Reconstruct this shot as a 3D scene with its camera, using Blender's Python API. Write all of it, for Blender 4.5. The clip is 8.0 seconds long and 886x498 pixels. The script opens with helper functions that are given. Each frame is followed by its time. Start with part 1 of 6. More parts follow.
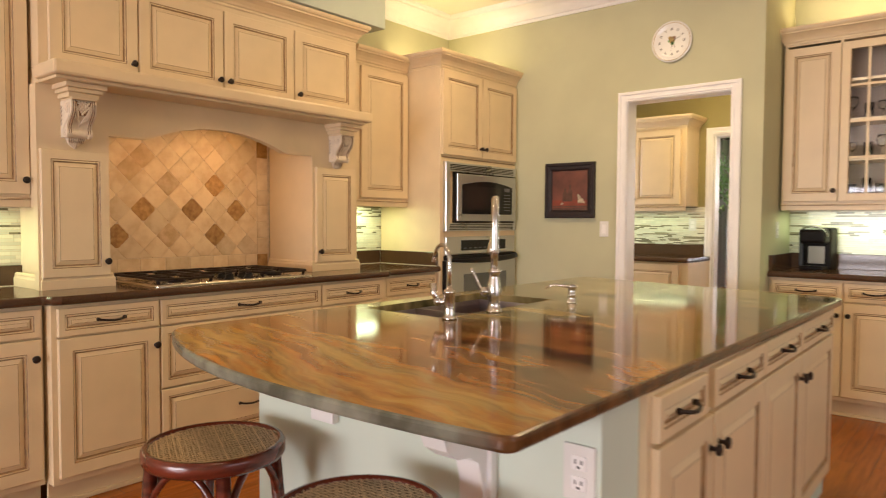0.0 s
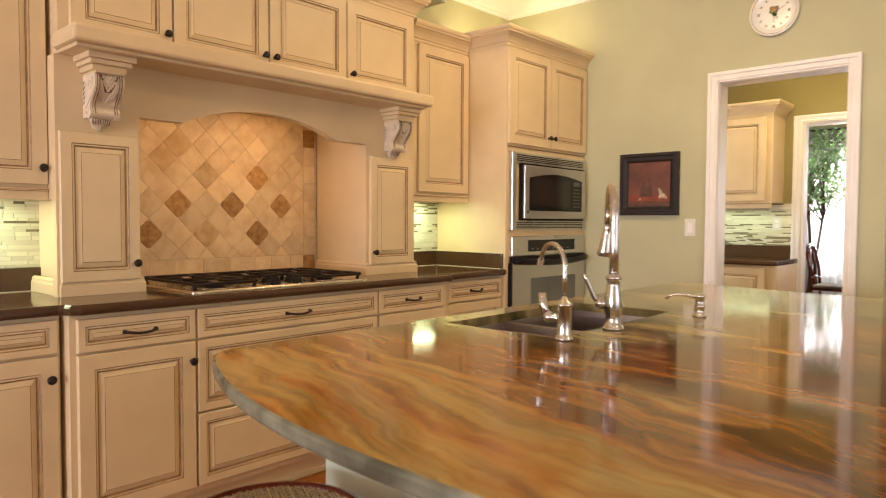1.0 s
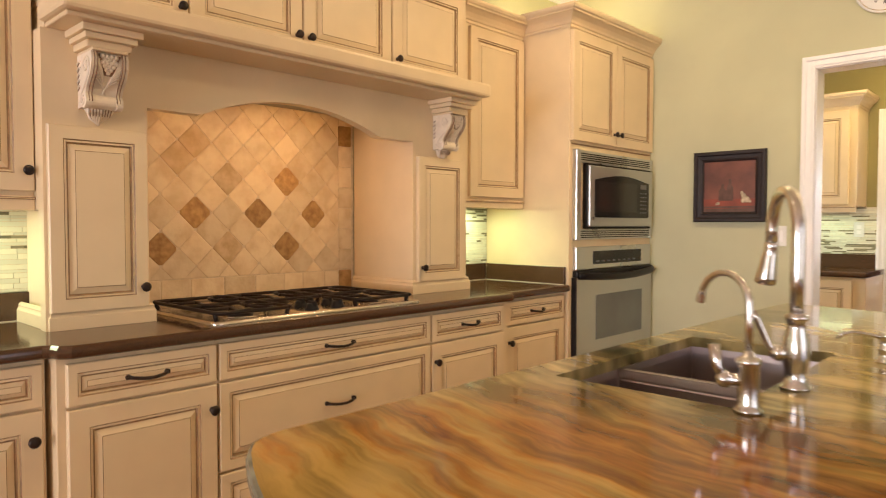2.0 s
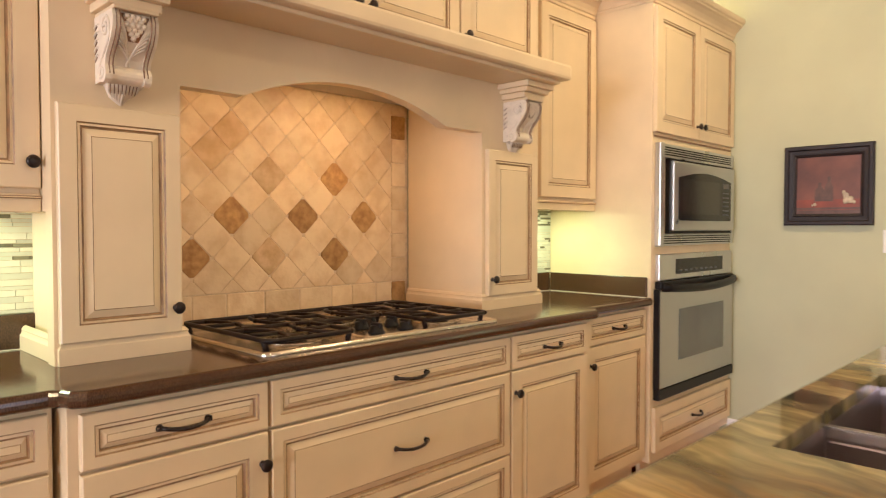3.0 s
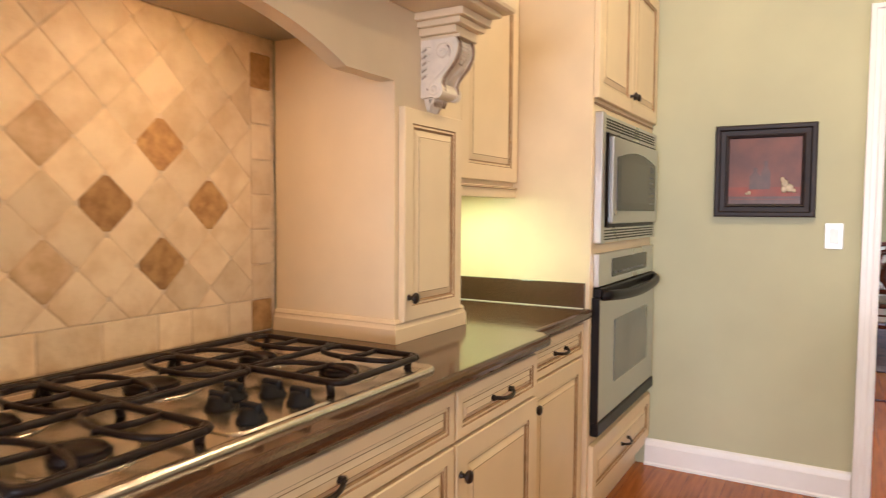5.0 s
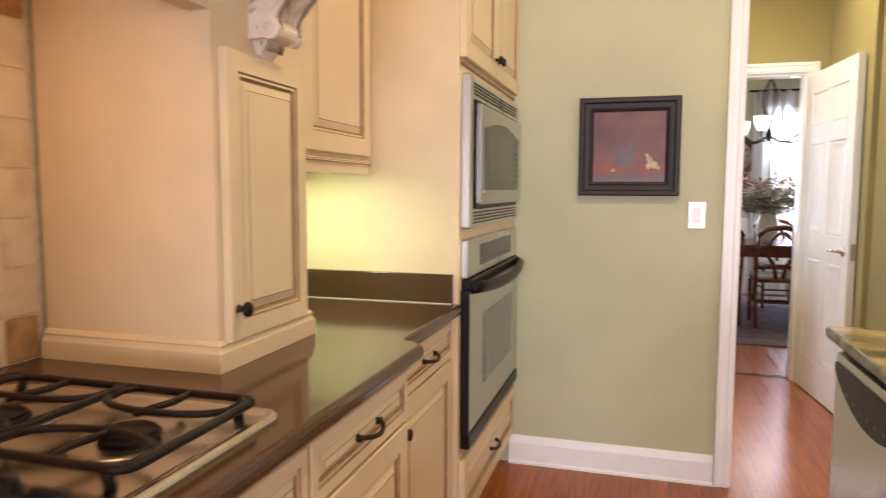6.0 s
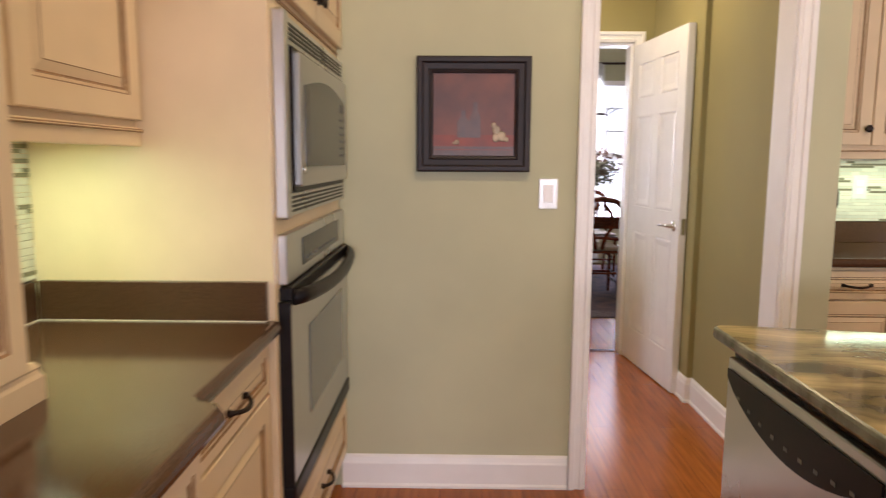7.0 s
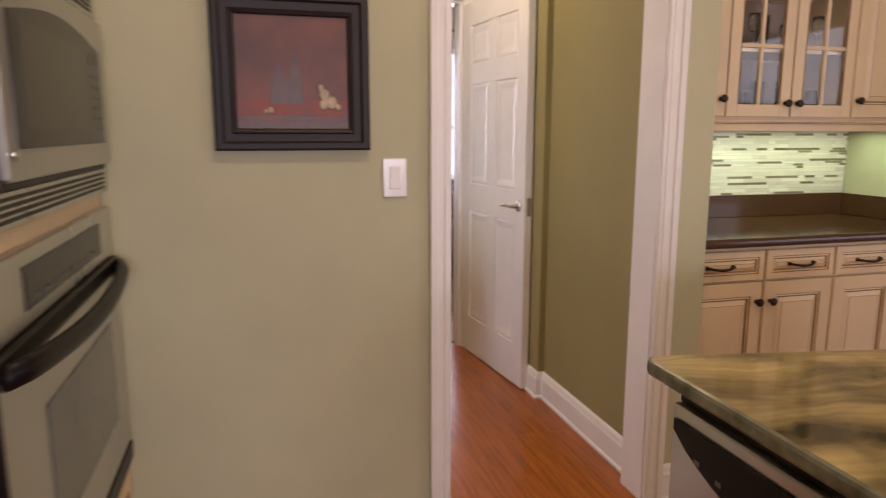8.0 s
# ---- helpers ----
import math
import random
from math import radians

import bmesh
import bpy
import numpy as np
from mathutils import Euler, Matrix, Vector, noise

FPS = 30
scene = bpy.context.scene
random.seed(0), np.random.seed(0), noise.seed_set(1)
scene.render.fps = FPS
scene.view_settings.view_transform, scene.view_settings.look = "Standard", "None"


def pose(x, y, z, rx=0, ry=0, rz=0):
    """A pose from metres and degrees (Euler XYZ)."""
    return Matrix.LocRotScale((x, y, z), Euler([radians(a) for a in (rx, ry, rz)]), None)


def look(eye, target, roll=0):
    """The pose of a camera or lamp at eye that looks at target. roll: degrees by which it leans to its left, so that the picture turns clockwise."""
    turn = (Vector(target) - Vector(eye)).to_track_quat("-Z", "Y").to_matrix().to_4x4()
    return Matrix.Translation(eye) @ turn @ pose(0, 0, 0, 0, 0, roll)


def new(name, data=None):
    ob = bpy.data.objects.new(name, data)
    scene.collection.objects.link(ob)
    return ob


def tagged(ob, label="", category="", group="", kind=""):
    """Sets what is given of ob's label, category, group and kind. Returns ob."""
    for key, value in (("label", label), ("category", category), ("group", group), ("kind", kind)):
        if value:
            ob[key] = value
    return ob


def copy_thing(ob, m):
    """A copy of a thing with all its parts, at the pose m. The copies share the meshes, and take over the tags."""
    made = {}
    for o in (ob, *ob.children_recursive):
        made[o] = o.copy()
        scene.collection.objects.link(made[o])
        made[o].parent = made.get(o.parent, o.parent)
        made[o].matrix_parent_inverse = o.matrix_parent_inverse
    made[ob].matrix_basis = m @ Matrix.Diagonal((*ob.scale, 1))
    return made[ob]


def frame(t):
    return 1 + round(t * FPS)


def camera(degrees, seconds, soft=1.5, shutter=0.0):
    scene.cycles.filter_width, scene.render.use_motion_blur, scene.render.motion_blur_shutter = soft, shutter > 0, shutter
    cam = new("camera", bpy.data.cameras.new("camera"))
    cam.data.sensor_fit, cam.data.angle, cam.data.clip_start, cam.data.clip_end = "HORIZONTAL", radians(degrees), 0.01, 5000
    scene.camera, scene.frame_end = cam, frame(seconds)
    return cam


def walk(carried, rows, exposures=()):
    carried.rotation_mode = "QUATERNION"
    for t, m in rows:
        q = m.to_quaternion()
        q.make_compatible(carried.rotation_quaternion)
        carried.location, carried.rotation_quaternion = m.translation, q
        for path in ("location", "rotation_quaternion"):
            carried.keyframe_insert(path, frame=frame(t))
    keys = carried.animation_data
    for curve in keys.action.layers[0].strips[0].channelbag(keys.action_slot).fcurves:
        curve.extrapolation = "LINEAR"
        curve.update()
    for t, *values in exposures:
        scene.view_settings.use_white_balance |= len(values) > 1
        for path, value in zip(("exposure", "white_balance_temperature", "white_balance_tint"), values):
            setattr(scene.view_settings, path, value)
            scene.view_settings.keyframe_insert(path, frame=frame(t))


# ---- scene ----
cam = camera(66.5, 8.0, soft=1.1, shutter=0.5)
PATH = [
    (0, (0.286, 0.531, 1.243), (-0.982, 2.074, 1.159), 0.3),
    (0.5, (0.025, 0.663, 1.206), (-1.286, 2.172, 1.135), 0.1),
    (1, (-0.211, 0.791, 1.217), (-1.55, 2.274, 1.136), 0.3),
    (1.5, (-0.468, 0.938, 1.237), (-1.827, 2.403, 1.158), 0.2),
    (3, (-1.237, 1.216, 1.254), (-2.635, 2.645, 1.192), 0.0),
    (3.5, (-1.445, 1.297, 1.252), (-2.854, 2.715, 1.189), -0.0),
    (4, (-1.641, 1.428, 1.262), (-2.97, 2.921, 1.194), -0.0),
    (5.5, (-2.128, 1.925, 1.295), (-2.922, 3.755, 1.151), 0.4),
    (6, (-2.228, 2.12, 1.292), (-2.788, 4.032, 1.117), 0.2),
    (6.5, (-2.326, 2.349, 1.294), (-2.618, 4.315, 1.073), 0.3),
    (7, (-2.363, 2.622, 1.313), (-2.391, 4.604, 1.051), 0.3),
    (7.5, (-2.418, 2.905, 1.319), (-2.17, 4.865, 1.013), 0.4),
    (8, (-2.398, 3.228, 1.32), (-1.873, 5.127, 0.979), 0.1),
]
EXPOSURES = [(0, -0.68, 6250, 20), (1.5, -0.58, 6250, 20), (3, -0.32, 5750, 18), (4, -0.10, 5450, 18), (5.5, -0.36, 5500, 20), (6.3, -0.50, 5500, 22), (7, -0.78, 5600, 24), (8, -1.14, 5800, 30)]
walk(cam, [(t, look(eye, target, roll)) for t, eye, target, roll in PATH], EXPOSURES)

# ---- world, exposure and large lights ----
world = bpy.data.worlds.new("world")
scene.world = world
world.use_nodes = True
_wn = world.node_tree.nodes
_sky = _wn.new("ShaderNodeTexSky")
_sky.sky_type = "NISHITA"
_sky.sun_disc = False
_sky.sun_elevation, _sky.sun_rotation = radians(40), radians(150)
world.node_tree.links.new(_sky.outputs[0], _wn["Background"].inputs[0])
_wn["Background"].inputs[1].default_value = 0.12


def area_lamp(name, eye, target, w, h, power, color):
    data = bpy.data.lights.new(name, "AREA")
    data.shape, data.size, data.size_y = "RECTANGLE", w, h
    data.energy, data.color = power, color
    ob = new(name, data)
    ob.matrix_world = look(eye, target)
    return ob


WARM, DAY, LIME = (1.0, 0.74, 0.36), (1.0, 0.97, 0.93), (0.83, 1.0, 0.53)
# daylight in the windows behind the walk
area_lamp("window_light", (-1.3, -7.4, 1.2), (-1.6, 5, 1.1), 4.1, 1.7, 680, DAY)
area_lamp("window_light", (3.55, 1.8, 1.5), (-3, 2.2, 1.2), 3.0, 1.8, 48, DAY)
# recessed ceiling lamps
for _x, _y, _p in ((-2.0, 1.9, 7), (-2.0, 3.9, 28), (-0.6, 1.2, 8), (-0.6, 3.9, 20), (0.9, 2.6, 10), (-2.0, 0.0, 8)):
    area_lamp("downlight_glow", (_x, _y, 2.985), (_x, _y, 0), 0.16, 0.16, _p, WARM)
# lamps under and on top of the wall cabinets
area_lamp("under_cabinet_lamp", (-3.27, 3.92, 1.345), (-3.27, 3.92, 0), 0.10, 0.30, 4.6, LIME)
area_lamp("under_cabinet_lamp", (-3.27, 1.36, 1.30), (-3.27, 1.36, 0), 0.10, 0.50, 4.6, LIME)
area_lamp("under_cabinet_lamp", (-0.2, 5.82, 1.325), (-0.2, 5.82, 0), 1.2, 0.08, 7.5, LIME)
area_lamp("under_cabinet_lamp", (-2.4, 6.95, 1.335), (-2.4, 6.95, 0), 0.8, 0.08, 3.0, LIME)
area_lamp("cabinet_top_lamp", (-3.2, 4.75, 2.48), (-3.15, 4.85, 3), 0.4, 0.8, 6.5, (1.0, 0.80, 0.36))
area_lamp("cabinet_top_lamp", (-0.2, 5.8, 2.6), (-0.2, 5.8, 3), 1.2, 0.15, 9, (1.0, 0.78, 0.36))
# lamps in the hood
for _y, _p in ((2.38, 1.7), (2.86, 3.1)):
    area_lamp("hood_lamp", (-3.17, _y, 1.795), (-3.40, _y + 0.03, 1.20), 0.08, 0.08, _p, (1.0, 0.58, 0.23)).data.spread = radians(160)
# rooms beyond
# added fill lamp at the unseen west end, brightens the open door
area_lamp("pantry_fill_light", (-3.48, 6.0, 1.5), (-1.2, 6.6, 1.2), 0.7, 1.2, 27, DAY)
area_lamp("pantry_lamp", (-1.6, 6.3, 2.70), (-1.6, 6.3, 0), 0.4, 0.4, 27, (1.0, 0.76, 0.34))
area_lamp("chandelier_glow", (-1.0, 9.75, 1.76), (-1.0, 9.75, 0), 0.5, 0.5, 16, (1.0, 0.86, 0.62))
area_lamp("dining_window_light", (-0.15, 11.28, 1.5), (-0.3, 7, 1.0), 1.2, 1.6, 115, DAY)
area_lamp("dining_window_light", (-2.25, 11.28, 1.5), (-1.8, 7, 1.0), 1.0, 1.6, 115, DAY)


# ---- materials ----
def mat(name, base, rough=0.5, metal=0.0, noise_scale=0.0, amount=0.1, bump=0.0, bump_scale=200.0, second=None, coat=0.0, stretch=(1, 1, 1), per_object=0.0, per_island=0.0, ramp=(0.35, 0.65)):
    m = bpy.data.materials.new(name)
    m.use_nodes = True
    nt = m.node_tree
    b = nt.nodes["Principled BSDF"]
    b.inputs["Roughness"].default_value, b.inputs["Metallic"].default_value = rough, metal
    b.inputs["Coat Weight"].default_value = coat
    b.inputs["Coat Roughness"].default_value = 0.08
    col = (*base, 1)
    b.inputs["Base Color"].default_value = col
    tc = nt.nodes.new("ShaderNodeTexCoord")
    mp = nt.nodes.new("ShaderNodeMapping")
    mp.inputs["Scale"].default_value = stretch
    nt.links.new(tc.outputs["Object"], mp.inputs["Vector"])
    last = None
    if noise_scale:
        n1 = nt.nodes.new("ShaderNodeTexNoise")
        n1.inputs["Scale"].default_value, n1.inputs["Detail"].default_value = noise_scale, 6
        nt.links.new(mp.outputs[0], n1.inputs["Vector"])
        r = nt.nodes.new("ShaderNodeValToRGB")
        sec = second or tuple(c * (1 - amount) for c in base)
        r.color_ramp.elements[0].position, r.color_ramp.elements[1].position = ramp
        r.color_ramp.elements[0].color, r.color_ramp.elements[1].color = (*sec, 1), col
        nt.links.new(n1.outputs[0], r.inputs[0])
        last = r.outputs[0]
        rr = nt.nodes.new("ShaderNodeMapRange")
        rr.inputs[3].default_value, rr.inputs[4].default_value = rough * 0.85, min(1, rough * 1.15)
        nt.links.new(n1.outputs[0], rr.inputs[0])
        nt.links.new(rr.outputs[0], b.inputs["Roughness"])
    if per_object or per_island:
        if per_object:
            src = nt.nodes.new("ShaderNodeObjectInfo").outputs["Random"]
        else:
            src = nt.nodes.new("ShaderNodeNewGeometry").outputs["Random Per Island"]
        k = per_object or per_island
        if per_object:
            far = nt.nodes.new("ShaderNodeVectorMath")
            far.operation = "MULTIPLY"
            far.inputs[1].default_value = (17.0, 29.0, 23.0)
            nt.links.new(src, far.inputs[0])
            nt.links.new(far.outputs[0], mp.inputs["Location"])
        h = nt.nodes.new("ShaderNodeHueSaturation")
        mr = nt.nodes.new("ShaderNodeMapRange")
        mr.inputs[3].default_value, mr.inputs[4].default_value = 1 - k, 1 + k
        nt.links.new(src, mr.inputs[0])
        nt.links.new(mr.outputs[0], h.inputs["Value"])
        if last:
            nt.links.new(last, h.inputs["Color"])
        else:
            h.inputs["Color"].default_value = col
        last = h.outputs[0]
    if last:
        nt.links.new(last, b.inputs["Base Color"])
    if bump:
        n2 = nt.nodes.new("ShaderNodeTexNoise")
        n2.inputs["Scale"].default_value, n2.inputs["Detail"].default_value = bump_scale, 3
        nt.links.new(mp.outputs[0], n2.inputs["Vector"])
        bp = nt.nodes.new("ShaderNodeBump")
        bp.inputs["Strength"].default_value, bp.inputs["Distance"].default_value = bump, 0.002
        nt.links.new(n2.outputs[0], bp.inputs["Height"])
        nt.links.new(bp.outputs[0], b.inputs["Normal"])
    return m


def glow(name, color, strength):
    m = bpy.data.materials.new(name)
    m.use_nodes = True
    b = m.node_tree.nodes["Principled BSDF"]
    b.inputs["Base Color"].default_value = (*color, 1)
    b.inputs["Emission Color"].default_value = (*color, 1)
    b.inputs["Emission Strength"].default_value = strength
    return m


CREAM = mat("cream_paint", (0.795, 0.63, 0.395), 0.38, noise_scale=5, amount=0.07, bump=0.05, bump_scale=90)
GLAZE = mat("brown_glaze", (0.40, 0.235, 0.10), 0.5, noise_scale=30, amount=0.4)
SAGE = mat("sage_wall_paint", (0.545, 0.54, 0.355), 0.75, noise_scale=2.2, amount=0.10, bump=0.12, bump_scale=260)
OLIVE = mat("olive_yellow_wall_paint", (0.33, 0.285, 0.115), 0.75, noise_scale=2.2, amount=0.10, bump=0.12, bump_scale=260)
PALE = mat("pale_sage_paint", (0.66, 0.75, 0.65), 0.7, noise_scale=2.5, amount=0.05, bump=0.12, bump_scale=260)
WHITE = mat("white_trim_paint", (0.89, 0.87, 0.86), 0.35, noise_scale=8, amount=0.04)
CEIL = mat("ceiling_paint", (0.80, 0.74, 0.62), 0.85, noise_scale=3, amount=0.04, bump=0.1, bump_scale=150)
BRONZE = mat("oil_rubbed_bronze", (0.05, 0.035, 0.028), 0.38, 0.7, noise_scale=40, amount=0.5)
STEEL = mat("brushed_steel", (0.63, 0.62, 0.60), 0.28, 1.0, noise_scale=3, amount=0.06)
NICKEL = mat("satin_nickel", (0.70, 0.68, 0.66), 0.19, 1.0, noise_scale=20, amount=0.08)
IRON = mat("cast_iron", (0.016, 0.008, 0.006), 0.42, 0.0, noise_scale=60, amount=0.4, bump=0.3, bump_scale=300)
BLACK = mat("black_gloss", (0.014, 0.013, 0.012), 0.16)
BLACK.node_tree.nodes["Principled BSDF"].inputs["Specular IOR Level"].default_value = 0.3
BLACKPL = mat("black_plastic", (0.012, 0.009, 0.009), 0.36, noise_scale=30, amount=0.3)
IRON.node_tree.nodes["Principled BSDF"].inputs["Specular IOR Level"].default_value = 0.25
BLACKPL.node_tree.nodes["Principled BSDF"].inputs["Specular IOR Level"].default_value = 0.2
OVENGLASS = mat("grey_oven_glass", (0.16, 0.17, 0.16), 0.08, noise_scale=4, amount=0.2)
SILVER = mat("silver_enamel", (0.54, 0.54, 0.51), 0.30, 0.8, noise_scale=3, amount=0.05)
DARKWOOD = mat("dark_red_wood", (0.17, 0.032, 0.015), 0.25, noise_scale=14, amount=0.5, stretch=(1, 1, 5), coat=0.3)
FRAMEWOOD = mat("dark_frame_wood", (0.022, 0.012, 0.012), 0.55, noise_scale=22, amount=0.5, bump=0.2, bump_scale=150)
TRAV = mat("travertine", (0.82, 0.655, 0.42), 0.5, noise_scale=12, second=(0.70, 0.515, 0.29), bump=1.0, bump_scale=48, per_object=0.10, ramp=(0.34, 0.58))
TRAVDARK = mat("brown_travertine", (0.55, 0.325, 0.115), 0.55, noise_scale=32, second=(0.34, 0.175, 0.055), bump=0.5, bump_scale=70, per_object=0.2)
TRAVMID = mat("tan_travertine", (0.64, 0.46, 0.26), 0.55, noise_scale=24, second=(0.50, 0.33, 0.16), bump=0.5, bump_scale=70, per_object=0.15)
TRAVWARM = mat("ochre_travertine", (0.70, 0.50, 0.27), 0.55, noise_scale=15, second=(0.55, 0.36, 0.17), bump=0.5, bump_scale=70, per_object=0.08)
GROUT = mat("sand_grout", (0.80, 0.64, 0.43), 0.85, noise_scale=60, amount=0.2, bump=0.3)
QUARTZ = mat("dark_brown_quartz", (0.112, 0.055, 0.027), 0.12, noise_scale=420, second=(0.054, 0.027, 0.014), ramp=(0.45, 0.6))
MOSAIC = mat("glass_mosaic", (0.76, 0.74, 0.60), 0.18, per_island=0.12)
MOSAICDARK = mat("grey_glass_mosaic", (0.24, 0.22, 0.14), 0.18, per_island=0.3)
CANE = mat("woven_cane", (0.80, 0.62, 0.36), 0.5, noise_scale=120, amount=0.25, per_island=0.2)
PORCELAIN = mat("white_porcelain", (0.80, 0.79, 0.76), 0.15, noise_scale=10, amount=0.04)
RUG = mat("dark_rug", (0.055, 0.05, 0.075), 0.95, noise_scale=9, second=(0.15, 0.09, 0.10), bump=0.6, bump_scale=300)
RUGBORDER = mat("rug_border", (0.20, 0.16, 0.18), 0.95, noise_scale=25, second=(0.09, 0.07, 0.10), bump=0.6, bump_scale=300)
LEAF = mat("green_leaf", (0.20, 0.35, 0.15), 0.45, noise_scale=6, amount=0.4, per_island=0.5)
DRYLEAF = mat("dried_flower", (0.22, 0.12, 0.08), 0.8, noise_scale=9, amount=0.4, per_island=0.5)
BARK = mat("bark", (0.16, 0.11, 0.075), 0.85, noise_scale=30, amount=0.4, bump=0.5)
SHEER = mat("white_sheer_curtain", (0.82, 0.82, 0.80), 0.9, noise_scale=4, amount=0.05)


def let_light_through(m, color, share):
    """Mixes a translucent shader into a thin cloth or leaf."""
    nt = m.node_tree
    tl, mx = nt.nodes.new("ShaderNodeBsdfTranslucent"), nt.nodes.new("ShaderNodeMixShader")
    tl.inputs[0].default_value, mx.inputs[0].default_value = (*color, 1), share
    nt.links.new(nt.nodes["Principled BSDF"].outputs[0], mx.inputs[1])
    nt.links.new(tl.outputs[0], mx.inputs[2])
    nt.links.new(mx.outputs[0], nt.nodes["Material Output"].inputs[0])


let_light_through(SHEER, (0.85, 0.85, 0.82), 0.55)
let_light_through(LEAF, (0.28, 0.46, 0.16), 0.5)
WINDOWGLOW = glow("bright_sky_backdrop", (0.95, 0.97, 1.0), 2.0)
SHADEGLOW = glow("lit_lamp_shade", (1.0, 0.90, 0.70), 3.0)
LAMPGLOW = glow("lit_lamp_lens", (1.0, 0.88, 0.66), 6.0)
PAINTBG = mat("red_brown_canvas", (0.22, 0.075, 0.045), 0.45, noise_scale=5, second=(0.08, 0.03, 0.022), bump=0.2)
PAINTRED = mat("ochre_red_canvas", (0.28, 0.06, 0.03), 0.45, noise_scale=9, amount=0.35, bump=0.2)
PAINTLIGHT = mat("cream_oil_paint", (0.62, 0.50, 0.34), 0.45, noise_scale=40, amount=0.4)
PAINTDARK = mat("dark_oil_paint", (0.13, 0.062, 0.040), 0.4, noise_scale=30, amount=0.4)
GOLD = mat("gold_brown_paint", (0.50, 0.34, 0.10), 0.45, noise_scale=40, amount=0.4)
CARVEDARK = mat("corbel_glaze", (0.30, 0.17, 0.09), 0.5, noise_scale=40, amount=0.3)
CARVE = mat("corbel_plaster", (0.84, 0.73, 0.57), 0.5, noise_scale=30, amount=0.12, bump=0.2, bump_scale=120)


def glass_mat():
    m = bpy.data.materials.new("clear_glass")
    m.use_nodes = True
    b = m.node_tree.nodes["Principled BSDF"]
    b.inputs["Base Color"].default_value = (0.95, 0.97, 0.96, 1)
    b.inputs["Roughness"].default_value, b.inputs["Transmission Weight"].default_value = 0.02, 1.0
    b.inputs["IOR"].default_value = 1.45
    return m


GLASS = glass_mat()


def stone_mat():
    """Polished brown and gold quartzite with long flowing bands."""
    m = bpy.data.materials.new("banded_quartzite")
    m.use_nodes = True
    nt = m.node_tree
    N, L = nt.nodes.new, nt.links.new
    b = nt.nodes["Principled BSDF"]
    tc, mp = N("ShaderNodeTexCoord"), N("ShaderNodeMapping")
    L(tc.outputs["Object"], mp.inputs["Vector"])
    warp = N("ShaderNodeTexNoise")
    warp.inputs["Scale"].default_value, warp.inputs["Detail"].default_value = 1.5, 6
    L(mp.outputs[0], warp.inputs["Vector"])
    mixv = N("ShaderNodeVectorMath")
    mixv.operation = "MULTIPLY_ADD"
    mixv.inputs[1].default_value = (0.36, 0.42, 0.0)
    L(warp.outputs["Color"], mixv.inputs[0])
    L(mp.outputs[0], mixv.inputs[2])
    # the bands run slightly askew across the slab
    st0 = N("ShaderNodeMapping")
    st0.inputs["Rotation"].default_value = (0, 0, radians(15))
    L(mixv.outputs[0], st0.inputs["Vector"])
    st = N("ShaderNodeMapping")
    st.inputs["Scale"].default_value = (1.0, 5.0, 1.0)
    L(st0.outputs[0], st.inputs["Vector"])
    n1 = N("ShaderNodeTexNoise")
    n1.inputs["Scale"].default_value, n1.inputs["Detail"].default_value, n1.inputs["Roughness"].default_value = 2.0, 9, 0.60
    L(st.outputs[0], n1.inputs["Vector"])
    r = N("ShaderNodeValToRGB")
    cr = r.color_ramp
    stops = ((0.34, (0.045, 0.018, 0.008)), (0.44, (0.14, 0.052, 0.012)), (0.52, (0.28, 0.105, 0.016)), (0.60, (0.39, 0.180, 0.030)), (0.72, (0.45, 0.30, 0.085)))
    cr.elements[0].position, cr.elements[0].color = stops[0][0], (*stops[0][1], 1)
    cr.elements[1].position, cr.elements[1].color = stops[-1][0], (*stops[-1][1], 1)
    for p, c in stops[1:-1]:
        e = cr.elements.new(p)
        e.color = (*c, 1)
    # more golden towards one long side
    spv, gold, gsum = N("ShaderNodeSeparateXYZ"), N("ShaderNodeMapRange"), N("ShaderNodeMath")
    L(st0.outputs[0], spv.inputs[0])
    gold.inputs[1].default_value, gold.inputs[2].default_value, gold.inputs[3].default_value, gold.inputs[4].default_value = 1.35, 2.1, 0.175, 0.0
    L(spv.outputs[1], gold.inputs[0])
    L(n1.outputs[0], gsum.inputs[0])
    L(gold.outputs[0], gsum.inputs[1])
    spo, dusk, dsum = N("ShaderNodeSeparateXYZ"), N("ShaderNodeMapRange"), N("ShaderNodeMath")
    L(mixv.outputs[0], spo.inputs[0])
    dusk.inputs[1].default_value, dusk.inputs[2].default_value, dusk.inputs[3].default_value, dusk.inputs[4].default_value = -1.1, -0.2, 0.02, -0.06
    L(spo.outputs[0], dusk.inputs[0])
    L(gsum.outputs[0], dsum.inputs[0])
    L(dusk.outputs[0], dsum.inputs[1])
    L(dsum.outputs[0], r.inputs[0])
    # greener, greyer zones towards some veins
    n2 = N("ShaderNodeTexNoise")
    n2.inputs["Scale"].default_value, n2.inputs["Detail"].default_value = 0.9, 4
    L(mixv.outputs[0], n2.inputs["Vector"])
    r2 = N("ShaderNodeValToRGB")
    r2.color_ramp.elements[0].position, r2.color_ramp.elements[1].position = 0.46, 0.61
    sep = N("ShaderNodeSeparateXYZ")
    L(tc.outputs["Object"], sep.inputs[0])
    gy, gx, ga = N("ShaderNodeMath"), N("ShaderNodeMath"), N("ShaderNodeMath")
    gy.operation, gx.operation, ga.operation = "MULTIPLY_ADD", "MULTIPLY_ADD", "ADD"
    gy.inputs[1].default_value, gy.inputs[2].default_value = 0.30, -0.30 * 2.35
